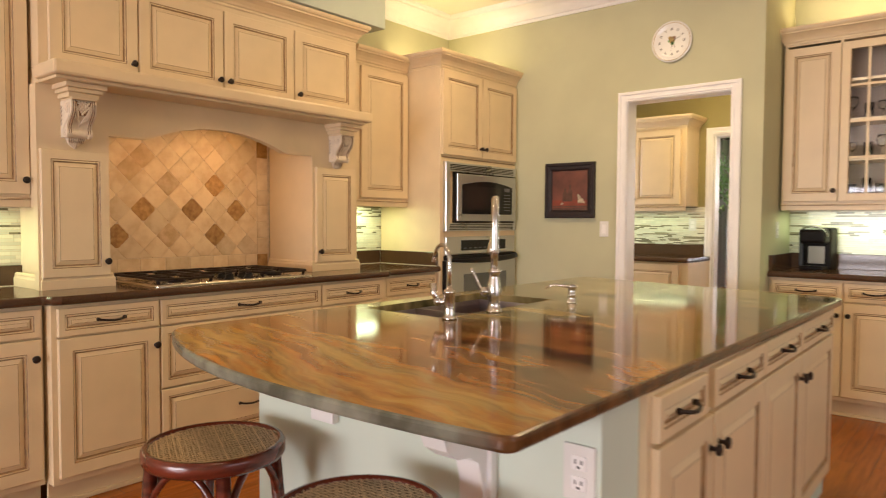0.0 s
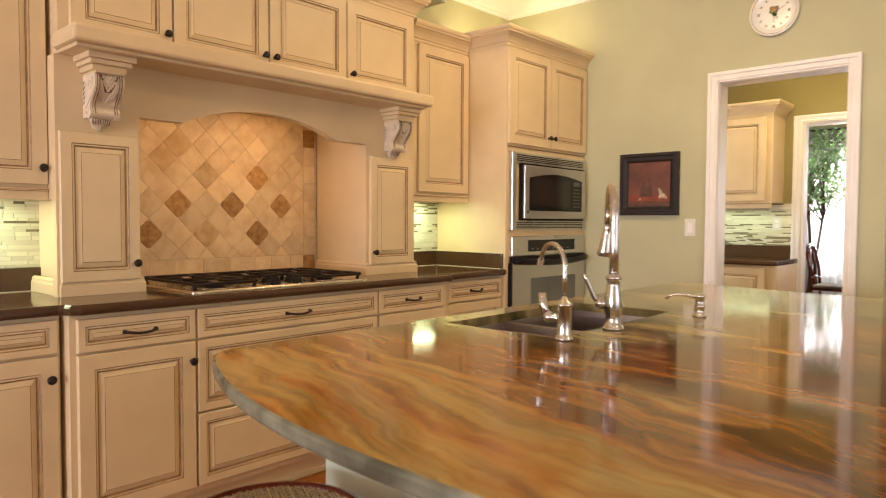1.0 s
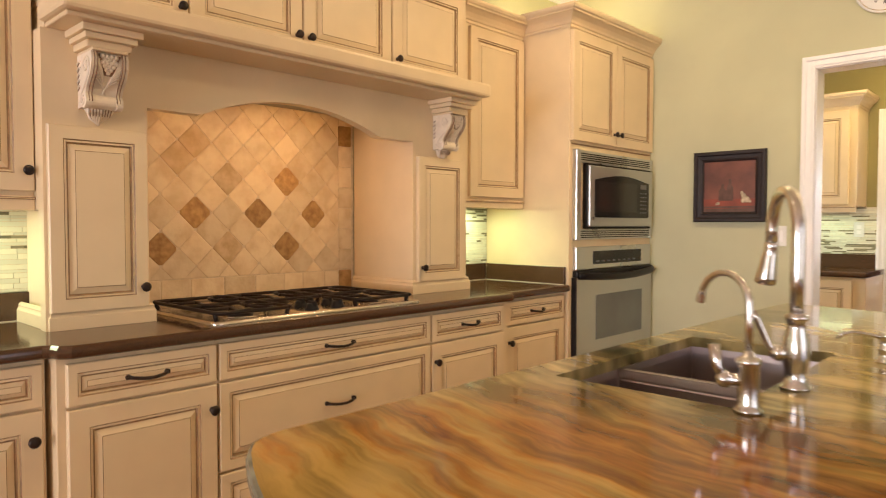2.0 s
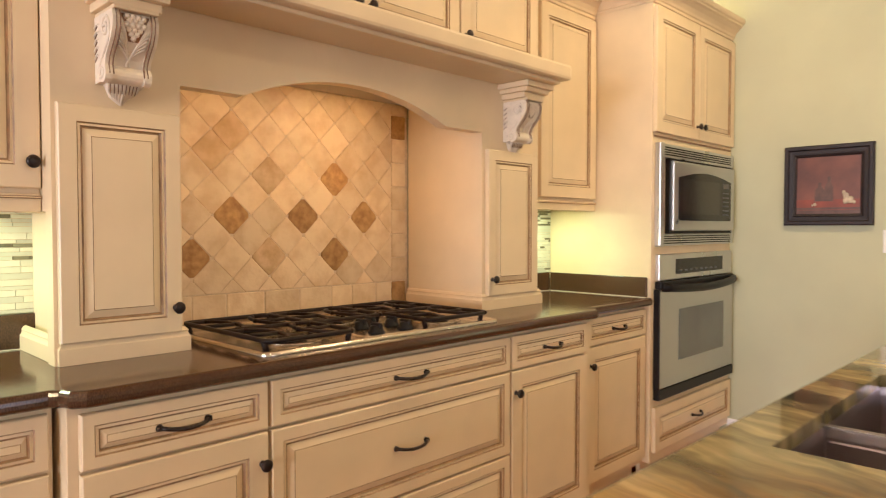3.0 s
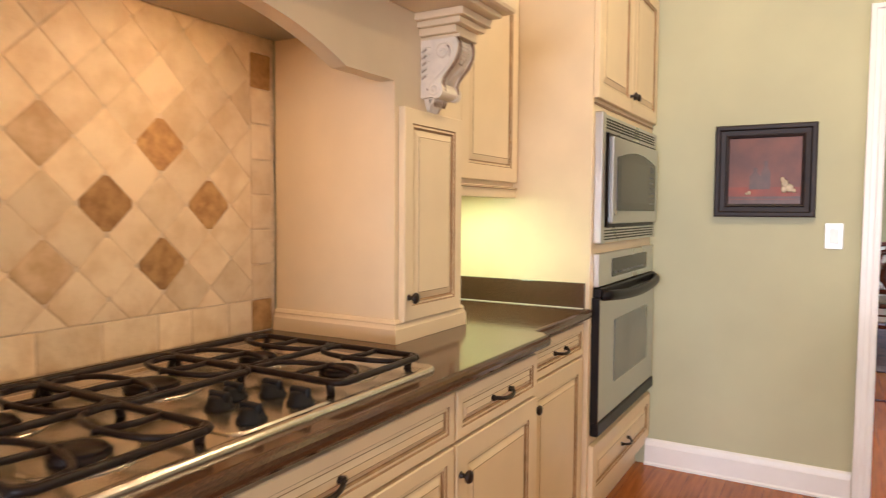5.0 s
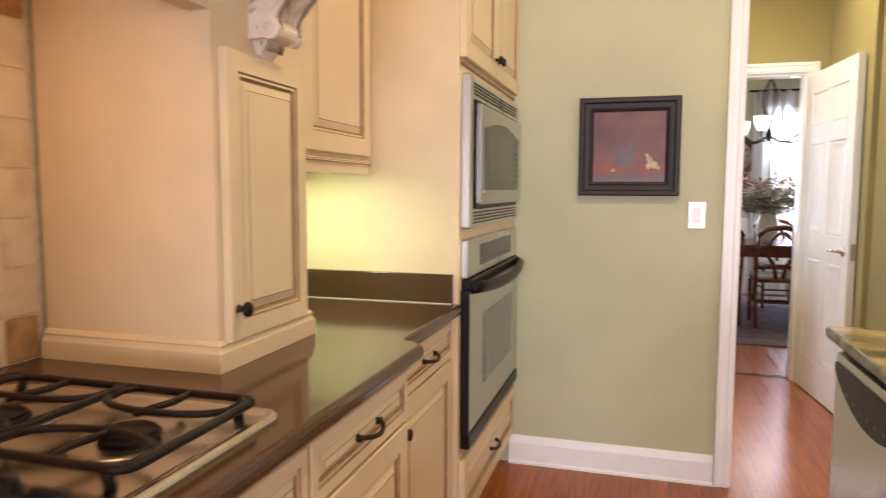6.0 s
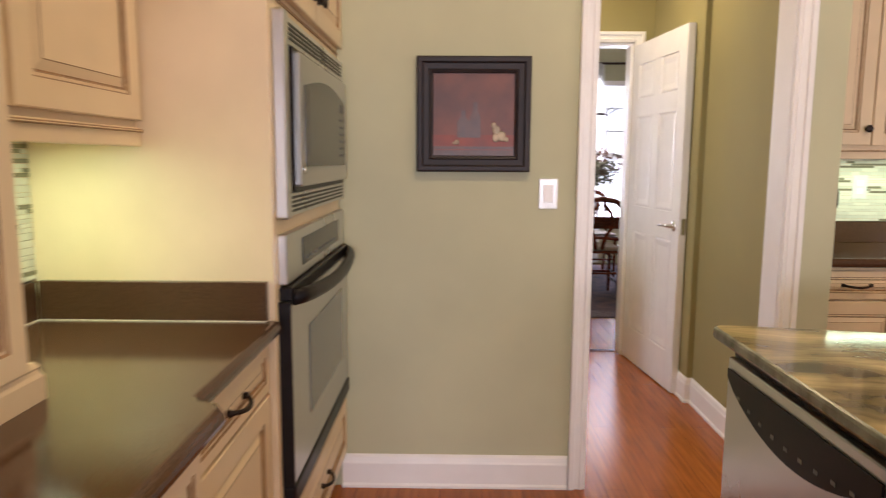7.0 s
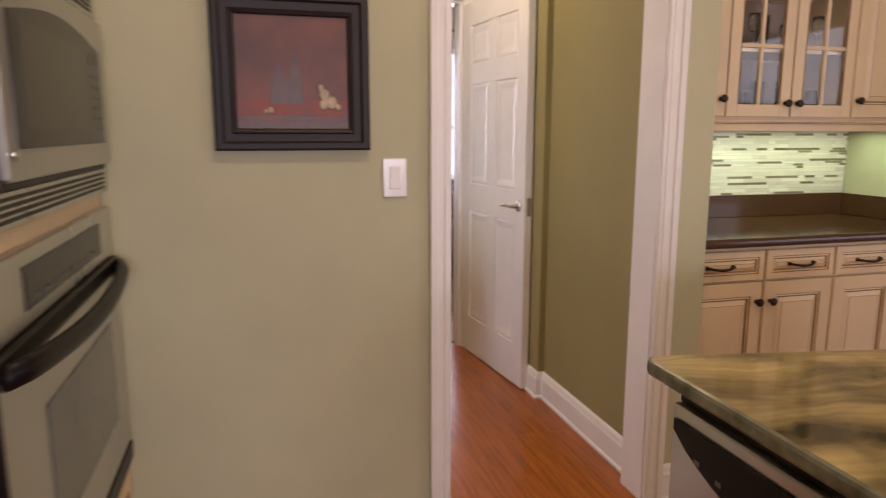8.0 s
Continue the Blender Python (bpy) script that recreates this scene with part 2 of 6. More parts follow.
    gx.inputs[1].default_value, gx.inputs[2].default_value = -0.35, -0.35 * 1.15
    L(sep.outputs[1], gy.inputs[0])
    L(sep.outputs[0], gx.inputs[0])
    L(gy.outputs[0], ga.inputs[0])
    L(gx.outputs[0], ga.inputs[1])
    gb = N("ShaderNodeMath")
    L(ga.outputs[0], gb.inputs[0])
    L(n2.outputs[0], gb.inputs[1])
    L(gb.outputs[0], r2.inputs[0])
    st2 = N("ShaderNodeMapping")
    st2.inputs["Scale"].default_value = (1.3, 2.5, 1.0)
    L(st0.outputs[0], st2.inputs["Vector"])
    n3 = N("ShaderNodeTexNoise")
    n3.inputs["Scale"].default_value, n3.inputs["Detail"].default_value = 2.5, 8
    L(st2.outputs[0], n3.inputs["Vector"])
    r3 = N("ShaderNodeValToRGB")
    r3.color_ramp.elements[0].position, r3.color_ramp.elements[1].position = 0.36, 0.62
    r3.color_ramp.elements[0].color, r3.color_ramp.elements[1].color = (0.045, 0.044, 0.020, 1), (0.46, 0.365, 0.165, 1)
    L(n3.outputs[0], r3.inputs[0])
    mx = N("ShaderNodeMix")
    mx.data_type = "RGBA"
    L(r2.outputs[0], mx.inputs[0])
    L(r.outputs[0], mx.inputs[6])
    L(r3.outputs[0], mx.inputs[7])
    # fine dark threads along the bands
    st3 = N("ShaderNodeMapping")
    st3.inputs["Scale"].default_value = (2.2, 30.0, 1.0)
    L(st0.outputs[0], st3.inputs["Vector"])
    n4 = N("ShaderNodeTexNoise")
    n4.inputs["Scale"].default_value, n4.inputs["Detail"].default_value = 1.0, 6
    L(st3.outputs[0], n4.inputs["Vector"])
    mr = N("ShaderNodeMapRange")
    mr.inputs[1].default_value, mr.inputs[2].default_value, mr.inputs[3].default_value, mr.inputs[4].default_value = 0.33, 0.61, 0.56, 1.12
    L(n4.outputs[0], mr.inputs[0])
    hs = N("ShaderNodeHueSaturation")
    L(mr.outputs[0], hs.inputs["Value"])
    L(mx.outputs[2], hs.inputs["Color"])
    L(hs.outputs[0], b.inputs["Base Color"])
    b.inputs["Roughness"].default_value = 0.085
    b.inputs["Specular IOR Level"].default_value = 0.38
    b.inputs["Coat Weight"].default_value, b.inputs["Coat Roughness"].default_value = 0.0, 0.04
    return m


STONE = stone_mat()
# daylight reflected on the honed edge is mixed into its grey-green
STONEEDGE = mat("honed_edge_with_daylight", (0.26, 0.265, 0.21), 0.22, noise_scale=11, second=(0.09, 0.09, 0.065), bump=0.2, bump_scale=80)


def brown_end(m, x0, x1):
    """The honed edge's painted grey-green daylight gives way to dark brown along the slab."""
    nt = m.node_tree
    N, L = nt.nodes.new, nt.links.new
    base = nt.nodes["Principled BSDF"].inputs["Base Color"]
    was = base.links[0].from_socket
    tc, sp, mr, mx, nz = N("ShaderNodeTexCoord"), N("ShaderNodeSeparateXYZ"), N("ShaderNodeMapRange"), N("ShaderNodeMix"), N("ShaderNodeTexNoise")
    nz.inputs["Scale"].default_value, nz.inputs["Detail"].default_value = 14, 5
    rp = N("ShaderNodeValToRGB")
    rp.color_ramp.elements[0].position, rp.color_ramp.elements[1].position = 0.3, 0.7
    rp.color_ramp.elements[0].color, rp.color_ramp.elements[1].color = (0.05, 0.02, 0.008, 1), (0.17, 0.075, 0.025, 1)
    L(tc.outputs["Object"], sp.inputs[0])
    L(tc.outputs["Object"], nz.inputs["Vector"])
    L(nz.outputs[0], rp.inputs[0])
    mr.inputs[1].default_value, mr.inputs[2].default_value = x0, x1
    L(sp.outputs[0], mr.inputs[0])
    mx.data_type = "RGBA"
    L(mr.outputs[0], mx.inputs[0])
    L(was, mx.inputs[6])
    L(rp.outputs[0], mx.inputs[7])
    L(mx.outputs[2], base)


brown_end(STONEEDGE, -0.40, -0.32)


def floor_mat(name, rot):
    """Glossy red-brown wood boards, 8 cm wide, with a slight tone for each board."""
    m = bpy.data.materials.new(name)
    m.use_nodes = True
    nt = m.node_tree
    N, L = nt.nodes.new, nt.links.new
    b = nt.nodes["Principled BSDF"]
    tc, mp = N("ShaderNodeTexCoord"), N("ShaderNodeMapping")
    mp.inputs["Rotation"].default_value = (0, 0, radians(rot))
    L(tc.outputs["Object"], mp.inputs["Vector"])
    br = N("ShaderNodeTexBrick")
    br.inputs["Scale"].default_value = 1.0
    br.inputs["Brick Width"].default_value, br.inputs["Row Height"].default_value = 1.3, 0.083
    br.inputs["Mortar Size"].default_value, br.inputs["Mortar Smooth"].default_value = 0.0012, 0.3
    br.inputs["Color1"].default_value, br.inputs["Color2"].default_value = (0.36, 0.112, 0.013, 1), (0.31, 0.088, 0.010, 1)
    br.inputs["Mortar"].default_value = (0.17, 0.05, 0.01, 1)
    L(mp.outputs[0], br.inputs["Vector"])
    st = N("ShaderNodeMapping")
    st.inputs["Scale"].default_value = (2.0, 26.0, 1.0)
    L(mp.outputs[0], st.inputs["Vector"])
    n = N("ShaderNodeTexNoise")
    n.inputs["Scale"].default_value, n.inputs["Detail"].default_value = 2.0, 7
    L(st.outputs[0], n.inputs["Vector"])
    h = N("ShaderNodeHueSaturation")
    mr = N("ShaderNodeMapRange")
    mr.inputs[1].default_value, mr.inputs[2].default_value, mr.inputs[3].default_value, mr.inputs[4].default_value = 0.3, 0.7, 0.75, 1.25
    L(n.outputs[0], mr.inputs[0])
    L(mr.outputs[0], h.inputs["Value"])
    L(br.outputs["Color"], h.inputs["Color"])
    L(h.outputs[0], b.inputs["Base Color"])
    b.inputs["Roughness"].default_value, b.inputs["Specular IOR Level"].default_value = 0.24, 0.32
    bp = N("ShaderNodeBump")
    bp.inputs["Strength"].default_value, bp.inputs["Distance"].default_value = 0.25, 0.001
    inv = N("ShaderNodeMath")
    inv.operation = "SUBTRACT"
    inv.inputs[0].default_value = 1.0
    L(br.outputs["Fac"], inv.inputs[1])
    L(inv.outputs[0], bp.inputs["Height"])
    L(bp.outputs[0], b.inputs["Normal"])
    return m


FLOORWOOD = floor_mat("red_oak_floor", 90)


# ---- builders ----
def part(name, bm, material, parent=None, label="", smooth=False):
    """Links a bmesh as one mesh object under a thing or under a part."""
    me = bpy.data.meshes.new(name)
    bmesh.ops.recalc_face_normals(bm, faces=bm.faces)
    if smooth:
        for f in bm.faces:
            f.smooth = True
    bm.to_mesh(me)
    bm.free()
    for m in (material if isinstance(material, (list, tuple)) else [material]):
        me.materials.append(m)
    ob = new(name, me)
    if parent:
        ob.parent = parent
    if label:
        tagged(ob, label)
    return ob


def empty(name, m, label, category, group="", kind=""):
    ob = new(name)
    ob.empty_display_size = 0.1
    ob.matrix_basis = m
    return tagged(ob, label, category, group, kind)


def add_box(bm, x0, x1, y0, y1, z0, z1, bevel=0.0, mi=0):
    m = Matrix.LocRotScale(((x0 + x1) / 2, (y0 + y1) / 2, (z0 + z1) / 2), None, (abs(x1 - x0), abs(y1 - y0), abs(z1 - z0)))
    r = bmesh.ops.create_cube(bm, size=1, matrix=m)
    fs = {f for v in r["verts"] for f in v.link_faces}
    if bevel:
        es = {e for v in r["verts"] for e in v.link_edges}
        rb = bmesh.ops.bevel(bm, geom=list(es), offset=bevel, segments=2, affect="EDGES", profile=0.5)
        fs = {f for f in fs if f.is_valid} | set(rb["faces"])
    for f in fs:
        f.material_index = mi
    return bm


def box(x0, x1, y0, y1, z0, z1, bevel=0.0):
    return add_box(bmesh.new(), x0, x1, y0, y1, z0, z1, bevel)


def add_cyl(bm, p0, p1, r0, r1=None, seg=16, mi=0):
    a, b = Vector(p0), Vector(p1)
    d = b - a
    m = Matrix.Translation((a + b) / 2) @ d.to_track_quat("Z", "Y").to_matrix().to_4x4()
    r = bmesh.ops.create_cone(bm, cap_ends=True, segments=seg, radius1=r0, radius2=r0 if r1 is None else r1, depth=d.length, matrix=m)
    for f in {f for v in r["verts"] for f in v.link_faces}:
        f.material_index = mi
    return bm


def add_lathe(bm, profile, seg=24, m=None, mi=0):
    """Turns (radius, height) pairs round the z axis."""
    m = m or Matrix()
    rings = []
    for r, z in profile:
        rings.append([bm.verts.new(m @ Vector((r * math.cos(a), r * math.sin(a), z))) for a in (2 * math.pi * i / seg for i in range(seg))])
    for a, b in zip(rings, rings[1:]):
        for i in range(seg):
            f = bm.faces.new((a[i], a[(i + 1) % seg], b[(i + 1) % seg], b[i]))
            f.material_index, f.smooth = mi, True
    for ring in (rings[0], rings[-1]):
        f = bm.faces.new(ring)
        f.material_index = mi
    return bm


def add_tube(bm, pts, r, seg=10, mi=0, taper=None):
    """A round bar along a line of points."""
    pts = [Vector(p) for p in pts]
    rings, up = [], None
    for i, p in enumerate(pts):
        d = (pts[min(i + 1, len(pts) - 1)] - pts[max(i - 1, 0)]).normalized()
        if up is None:
            up = d.orthogonal().normalized()
        up = (up - d * up.dot(d)).normalized()
        side = d.cross(up)
        rr = r if taper is None else r + (taper - r) * i / (len(pts) - 1)
        rings.append([bm.verts.new(p + rr * (up * math.cos(a) + side * math.sin(a))) for a in (2 * math.pi * k / seg for k in range(seg))])
    for a, b in zip(rings, rings[1:]):
        for k in range(seg):
            f = bm.faces.new((a[k], a[(k + 1) % seg], b[(k + 1) % seg], b[k]))
            f.material_index, f.smooth = mi, True
    for ring in (rings[0], rings[-1]):
        bm.faces.new(ring).material_index = mi
    return bm


def arc(c, r, a0, a1, n, ax=(1, 0, 0), az=(0, 0, 1)):
    c, ax, az = Vector(c), Vector(ax), Vector(az)
    return [c + r * (ax * math.cos(radians(a0 + (a1 - a0) * i / n)) + az * math.sin(radians(a0 + (a1 - a0) * i / n))) for i in range(n + 1)]


def add_prism(bm, outline, axis, lo, hi, mi=0):
    """Extrudes a flat outline, given in the two other axes, along an axis from lo to hi."""
    def at(p, q):
        return {"x": (q, p[0], p[1]), "y": (p[0], q, p[1]), "z": (p[0], p[1], q)}[axis]
    a = [bm.verts.new(at(p, lo)) for p in outline]
    b = [bm.verts.new(at(p, hi)) for p in outline]
    fs = [bm.faces.new(a), bm.faces.new(b)]
    n = len(outline)
    for i in range(n):
        fs.append(bm.faces.new((a[i], a[(i + 1) % n], b[(i + 1) % n], b[i])))
    for f in fs:
        f.material_index = mi
    return bm


def prism(outline, axis, lo, hi):
    return add_prism(bmesh.new(), outline, axis, lo, hi)


def add_loft(bm, w, h, rings, u0=0.0, v0=0.0):
    """Nested rectangles in the local x-z plane that step in and out; rings: (inset, outward, material). Outward is -y."""
    loops = []
    for ins, out, mi in rings:
        loops.append(([bm.verts.new((u0 + x, -out, v0 + z)) for x, z in ((ins, ins), (w - ins, ins), (w - ins, h - ins), (ins, h - ins))], mi))
    for (a, _), (b, mi) in zip(loops, loops[1:]):
        for i in range(4):
            bm.faces.new((a[i], a[(i + 1) % 4], b[(i + 1) % 4], b[i])).material_index = mi
    bm.faces.new(loops[-1][0]).material_index = loops[-1][1]
    bm.faces.new(loops[0][0])
    return bm


def panel_rings(frame_w, t=0.02):
    f = frame_w
    return [(0, 0, 0), (0, t - 0.003, 0), (0.003, t, 0), (f, t, 0), (f + 0.0035, t - 0.004, 1), (f + 0.009, t - 0.003, 0), (f + 0.0125, t - 0.009, 1), (f + 0.0155, t - 0.009, 1), (f + 0.034, t - 0.002, 0), (f + 0.036, t - 0.0012, 1), (f + 0.037, t - 0.0012, 0)]


def knob(parent, x, z, out, name="knob"):
    """A round bronze knob on a stem, facing -y."""
    bm = bmesh.new()
    m = Matrix.Translation((x, -out, z)) @ Matrix.Rotation(radians(90), 4, "X")
    add_lathe(bm, [(0.009, -0.001), (0.009, 0.002), (0.006, 0.005), (0.0055, 0.013), (0.010, 0.016), (0.0155, 0.020), (0.0165, 0.024), (0.014, 0.029), (0.008, 0.031), (0.002, 0.0318)], 14, m)
    return part(name, bm, BRONZE, parent, "dark bronze knob", True)


def pull(parent, x, z, out, length=0.115):
    """A bowed bronze bar handle with round feet, facing -y."""
    bm = bmesh.new()
    n = 10
    pts = []
    for i in range(n + 1):
        s = i / n
        pts.append((x - length / 2 + length * s, -out - 0.006 - 0.022 * math.sin(math.pi * s) ** 0.6, z - 0.006 * math.sin(math.pi * s)))
    add_tube(bm, pts, 0.0052, 8)
    for sx in (-1, 1):
        add_cyl(bm, (x + sx * length / 2, -out + 0.001, z), (x + sx * length / 2, -out - 0.010, z), 0.0085, 0.006, 10)
        add_cyl(bm, (x + sx * length / 2, -out - 0.004, z), (x + sx * (length / 2 + 0.007), -out - 0.006, z), 0.006, 0.007, 8)
    return part("pull_handle", bm, BRONZE, parent, "dark bronze bow handle", True)


def door_front(parent, u0, u1, v0, v1, out, knob_at=None, frame_w=0.055, name="door"):
    """A raised-panel door on the front plane y = -out of its cabinet."""
    bm = bmesh.new()
    add_loft(bm, u1 - u0, v1 - v0, panel_rings(frame_w))
    ob = part(name, bm, [CREAM, GLAZE], parent)
    ob.location = (u0, -out, v0)
    if knob_at:
        knob(ob, knob_at[0] - u0, knob_at[1] - v0, 0.02)
    return ob


def drawer_front(parent, u0, u1, v0, v1, out, handle=True, length=0.115, frame_w=0.034):
    bm = bmesh.new()
    rings = panel_rings(frame_w) if v1 - v0 > 0.15 else [(0, 0, 0), (0, 0.017, 0), (0.003, 0.02, 0), (0.026, 0.02, 0), (0.029, 0.016, 1), (0.035, 0.017, 0), (0.038, 0.012, 1), (0.040, 0.012, 1), (0.051, 0.018, 0), (0.0525, 0.0185, 1), (0.0535, 0.0185, 0)]
    add_loft(bm, u1 - u0, v1 - v0, rings)
    ob = part("drawer_front", bm, [CREAM, GLAZE], parent)
    ob.location = (u0, -out, v0)
    if handle:
        pull(ob, (u1 - u0) / 2, (v1 - v0) / 2, 0.02, length)
    return ob


def glass_door(parent, u0, u1, v0, v1, out, cols, rows, knob_at):
    w, h, f = u1 - u0, v1 - v0, 0.05
    bm = bmesh.new()
    add_box(bm, 0, f, -0.02, 0, 0, h, 0.002)
    add_box(bm, w - f, w, -0.02, 0, 0, h, 0.002)
    add_box(bm, f, w - f, -0.0198, 0, 0, f, 0.002)
    add_box(bm, f, w - f, -0.0198, 0, h - f, h, 0.002)
    for x in (f, w - f - 0.004):
        add_box(bm, x, x + 0.004, -0.0205, -0.014, f, h - f, 0, 1)
    ob = part("door", bm, [CREAM, GLAZE], parent, "cream door with glass panes")
    ob.location = (u0, -out, v0)
    for c in range(1, cols):
        x = f + (w - 2 * f) * c / cols
        part("glazing_bar", box(x - 0.008, x + 0.008, -0.018, -0.002, f - 0.002, h - f + 0.002, 0.002), CREAM, ob)
    for r in range(1, rows):
        z = f + (h - 2 * f) * r / rows
        part("glazing_bar", box(f - 0.002, w - f + 0.002, -0.0175, -0.0025, z - 0.008, z + 0.008, 0.002), CREAM, ob)
    for c in range(cols):
        for r in range(rows):
            cw, ch = (w - 2 * f) / cols, (h - 2 * f) / rows
            p = part("pane", box(f + c * cw + 0.006, f + (c + 1) * cw - 0.006, -0.010, -0.007, f + r * ch + 0.006, f + (r + 1) * ch - 0.006), GLASS, ob, "clear glass")
            p.visible_shadow = False
    knob(ob, knob_at[0] - u0, knob_at[1] - v0, 0.02)
    return ob


def crown_profile(s=1.0):
    """(outward, height) steps of a cabinet crown."""
    return [(0, 0), (0.006, 0), (0.006, 0.014), (0.012, 0.018), (0.016, 0.030), (0.028, 0.048), (0.046, 0.064), (0.058, 0.070), (0.058, 0.078), (0.066, 0.084), (0.070, 0.094), (0.070, 0.108), (0, 0.108)]


def add_crown(bm, path, profile, z, mi=0):
    """Sweeps a crown's profile along a plan path (x, y), its outward side on the right of the way; mitred."""
    pts = [Vector((x, y)) for x, y in path]
    rows = []
    for i, p in enumerate(pts):
        ds = []
        if i > 0:
            ds.append((p - pts[i - 1]).normalized())
        if i < len(pts) - 1:
            ds.append((pts[i + 1] - p).normalized())
        ns = [Vector((d.y, -d.x)) for d in ds]
        n = sum(ns, Vector((0, 0))).normalized()
        k = 1 / max(0.3, n.dot(ns[0]))
        rows.append([bm.verts.new((p.x + n.x * o * k, p.y + n.y * o * k, z + h)) for o, h in profile])
    m = len(profile)
    for a, b in zip(rows, rows[1:]):
        for j in range(m):
            bm.faces.new((a[j], a[(j + 1) % m], b[(j + 1) % m], b[j])).material_index = mi
    bm.faces.new(rows[0]).material_index = mi
    bm.faces.new(rows[-1]).material_index = mi
    return bm


# ---- structure ----
def wall(name, bm, material=SAGE, label="sage green painted wall"):
    return tagged(part(name, bm, material), label, "wall", kind="structure")


TOP = 3.0
tagged(part("floor", box(-3.7, 3.7, -7.6, 11.5, -0.1, 0.0), FLOORWOOD), "glossy red-brown wood board floor", "floor", kind="structure")
tagged(part("ceiling", box(-3.7, 3.7, -7.6, 5.355, TOP, TOP + 0.1), CEIL), "warm white painted ceiling", "ceiling", kind="structure")
wall("wall_west", box(-3.65, -3.51, -7.6, 5.355, 0, TOP))
# the wall with the painting, and its cased opening
OX0, OX1, OZ = -1.840, -1.088, 2.126
bm = box(-3.51, OX0, 5.215, 5.355, 0, TOP)
add_box(bm, OX1, -0.902, 5.215, 5.355, 0, TOP)
add_box(bm, OX0, OX1, 5.215, 5.355, OZ, TOP)
wall("wall_north", bm)
wall("wall_nook_side", box(-0.974, -0.902, 5.355, 6.0, 0, TOP))
wall("wall_pantry_side", box(-1.045, -0.974, 5.355, 6.0, 0, TOP), OLIVE, "olive yellow painted wall")
wall("wall_nook_back", box(-0.974, 0.47, 6.0, 6.14, 0, TOP))
wall("wall_nook_end", box(0.47, 0.61, 5.215, 6.14, 0, TOP))
wall("wall_north_east", box(0.61, 3.7, 5.215, 5.355, 0, TOP))
tagged(part("ceiling_nook", box(-0.902, 0.47, 5.355, 6.0, TOP, TOP + 0.1), CEIL), "warm white painted ceiling", "ceiling", kind="structure")
# walls behind the walk, with window openings for the daylight
bm = box(-3.65, -3.42, -7.6, -7.46, 0, TOP)
add_box(bm, 0.85, 3.7, -7.6, -7.46, 0, TOP)
add_box(bm, -3.42, 0.85, -7.6, -7.46, 0, 0.30)
add_box(bm, -3.42, 0.85, -7.6, -7.46, 2.10, TOP)
wall("wall_south", bm)
bm = box(3.6, 3.74, -7.46, 0.2, 0, TOP)
add_box(bm, 3.6, 3.74, 3.4, 5.215, 0, TOP)
add_box(bm, 3.6, 3.74, 0.2, 3.4, 0, 0.55)
add_box(bm, 3.6, 3.74, 0.2, 3.4, 2.45, TOP)
wall("wall_east", bm)

# crown moulding below the ceiling
CROWN = [(0, 0), (0.012, 0), (0.012, 0.022), (0.022, 0.030), (0.030, 0.050), (0.052, 0.085), (0.085, 0.115), (0.105, 0.125), (0.105, 0.140), (0.118, 0.150), (0.125, 0.170), (0, 0.170)]
tagged(part("trim_crown", add_crown(bmesh.new(), [(-3.51, -7.4), (-3.51, 5.215), (-0.902, 5.215)], CROWN, TOP - 0.17), WHITE), "white painted crown moulding under the ceiling", "moulding", kind="structure")

# baseboards
BASE = [(0, 0), (0.022, 0), (0.022, 0.010), (0.016, 0.018), (0.015, 0.10), (0.012, 0.108), (0.009, 0.125), (0.003, 0.135), (0, 0.135)]


def baseboard(path):
    tagged(part("baseboard", add_crown(bmesh.new(), path, BASE, 0), WHITE), "white painted baseboard with a moulded top", "baseboard", kind="structure")


baseboard([(-2.80, 5.215), (-1.896, 5.215)])
baseboard([(-1.032, 5.215), (-0.902, 5.215)])
baseboard([(-1.045, 6.22), (-1.045, 5.375)])
baseboard([(-1.075, 7.10), (-1.075, 6.22), (-1.04, 6.22)])


def casing(name, x0, x1, top, y, w=0.082):
    """Moulded door casing round an opening, on the side of a wall that faces -y."""
    root = empty(name, pose(0, 0, 0), "white painted moulded door casing", "door casing", kind="structure")
    for sx, x in ((-1, x0), (1, x1)):
        bm = box(min(x, x + sx * w), max(x, x + sx * w), y - 0.018, y, 0, top + w, 0.004)
        add_box(bm, *sorted((x + sx * (w - 0.022), x + sx * (w + 0.002))), y - 0.027, y - 0.001, 0, top + w + 0.002, 0.004)
        add_box(bm, *sorted((x + sx * 0.012, x + sx * 0.024)), y - 0.023, y - 0.001, 0, top + 0.012, 0.003)
        part("side_casing", bm, WHITE, root)
    bm = box(x0, x1, y - 0.0175, y, top, top + w - 0.001, 0.004)
    add_box(bm, x0 - w - 0.002, x1 + w + 0.002, y - 0.0265, y - 0.001, top + w - 0.022, top + w + 0.001, 0.004)
    add_box(bm, x0 - 0.012, x1 + 0.012, y - 0.0225, y - 0.001, top + 0.012, top + 0.024, 0.003)
    part("head_casing", bm, WHITE, root)
    return root


def jamb(name, x0, x1, top, y0, y1):
    bm = box(x0, x0 + 0.018, y0, y1, 0, top, 0.002)
    add_box(bm, x1 - 0.018, x1, y0, y1, 0, top, 0.002)
    add_box(bm, x0 + 0.018, x1 - 0.018, y0, y1, top - 0.018, top, 0.002)
    tagged(part(name, bm, WHITE), "white painted jamb lining the doorway", "door jamb", kind="structure")


casing("trim_opening", OX0 + 0.014, OX1 - 0.014, OZ - 0.014, 5.2145, 0.066)
jamb("trim_jamb", OX0, OX1, OZ, 5.2155, 5.354)


# ---- cabinets of the range wall (fronts face +x; local x runs along world y) ----
def west(y, x, z=0.0):
    return pose(x, y, z, 0, 0, 90)


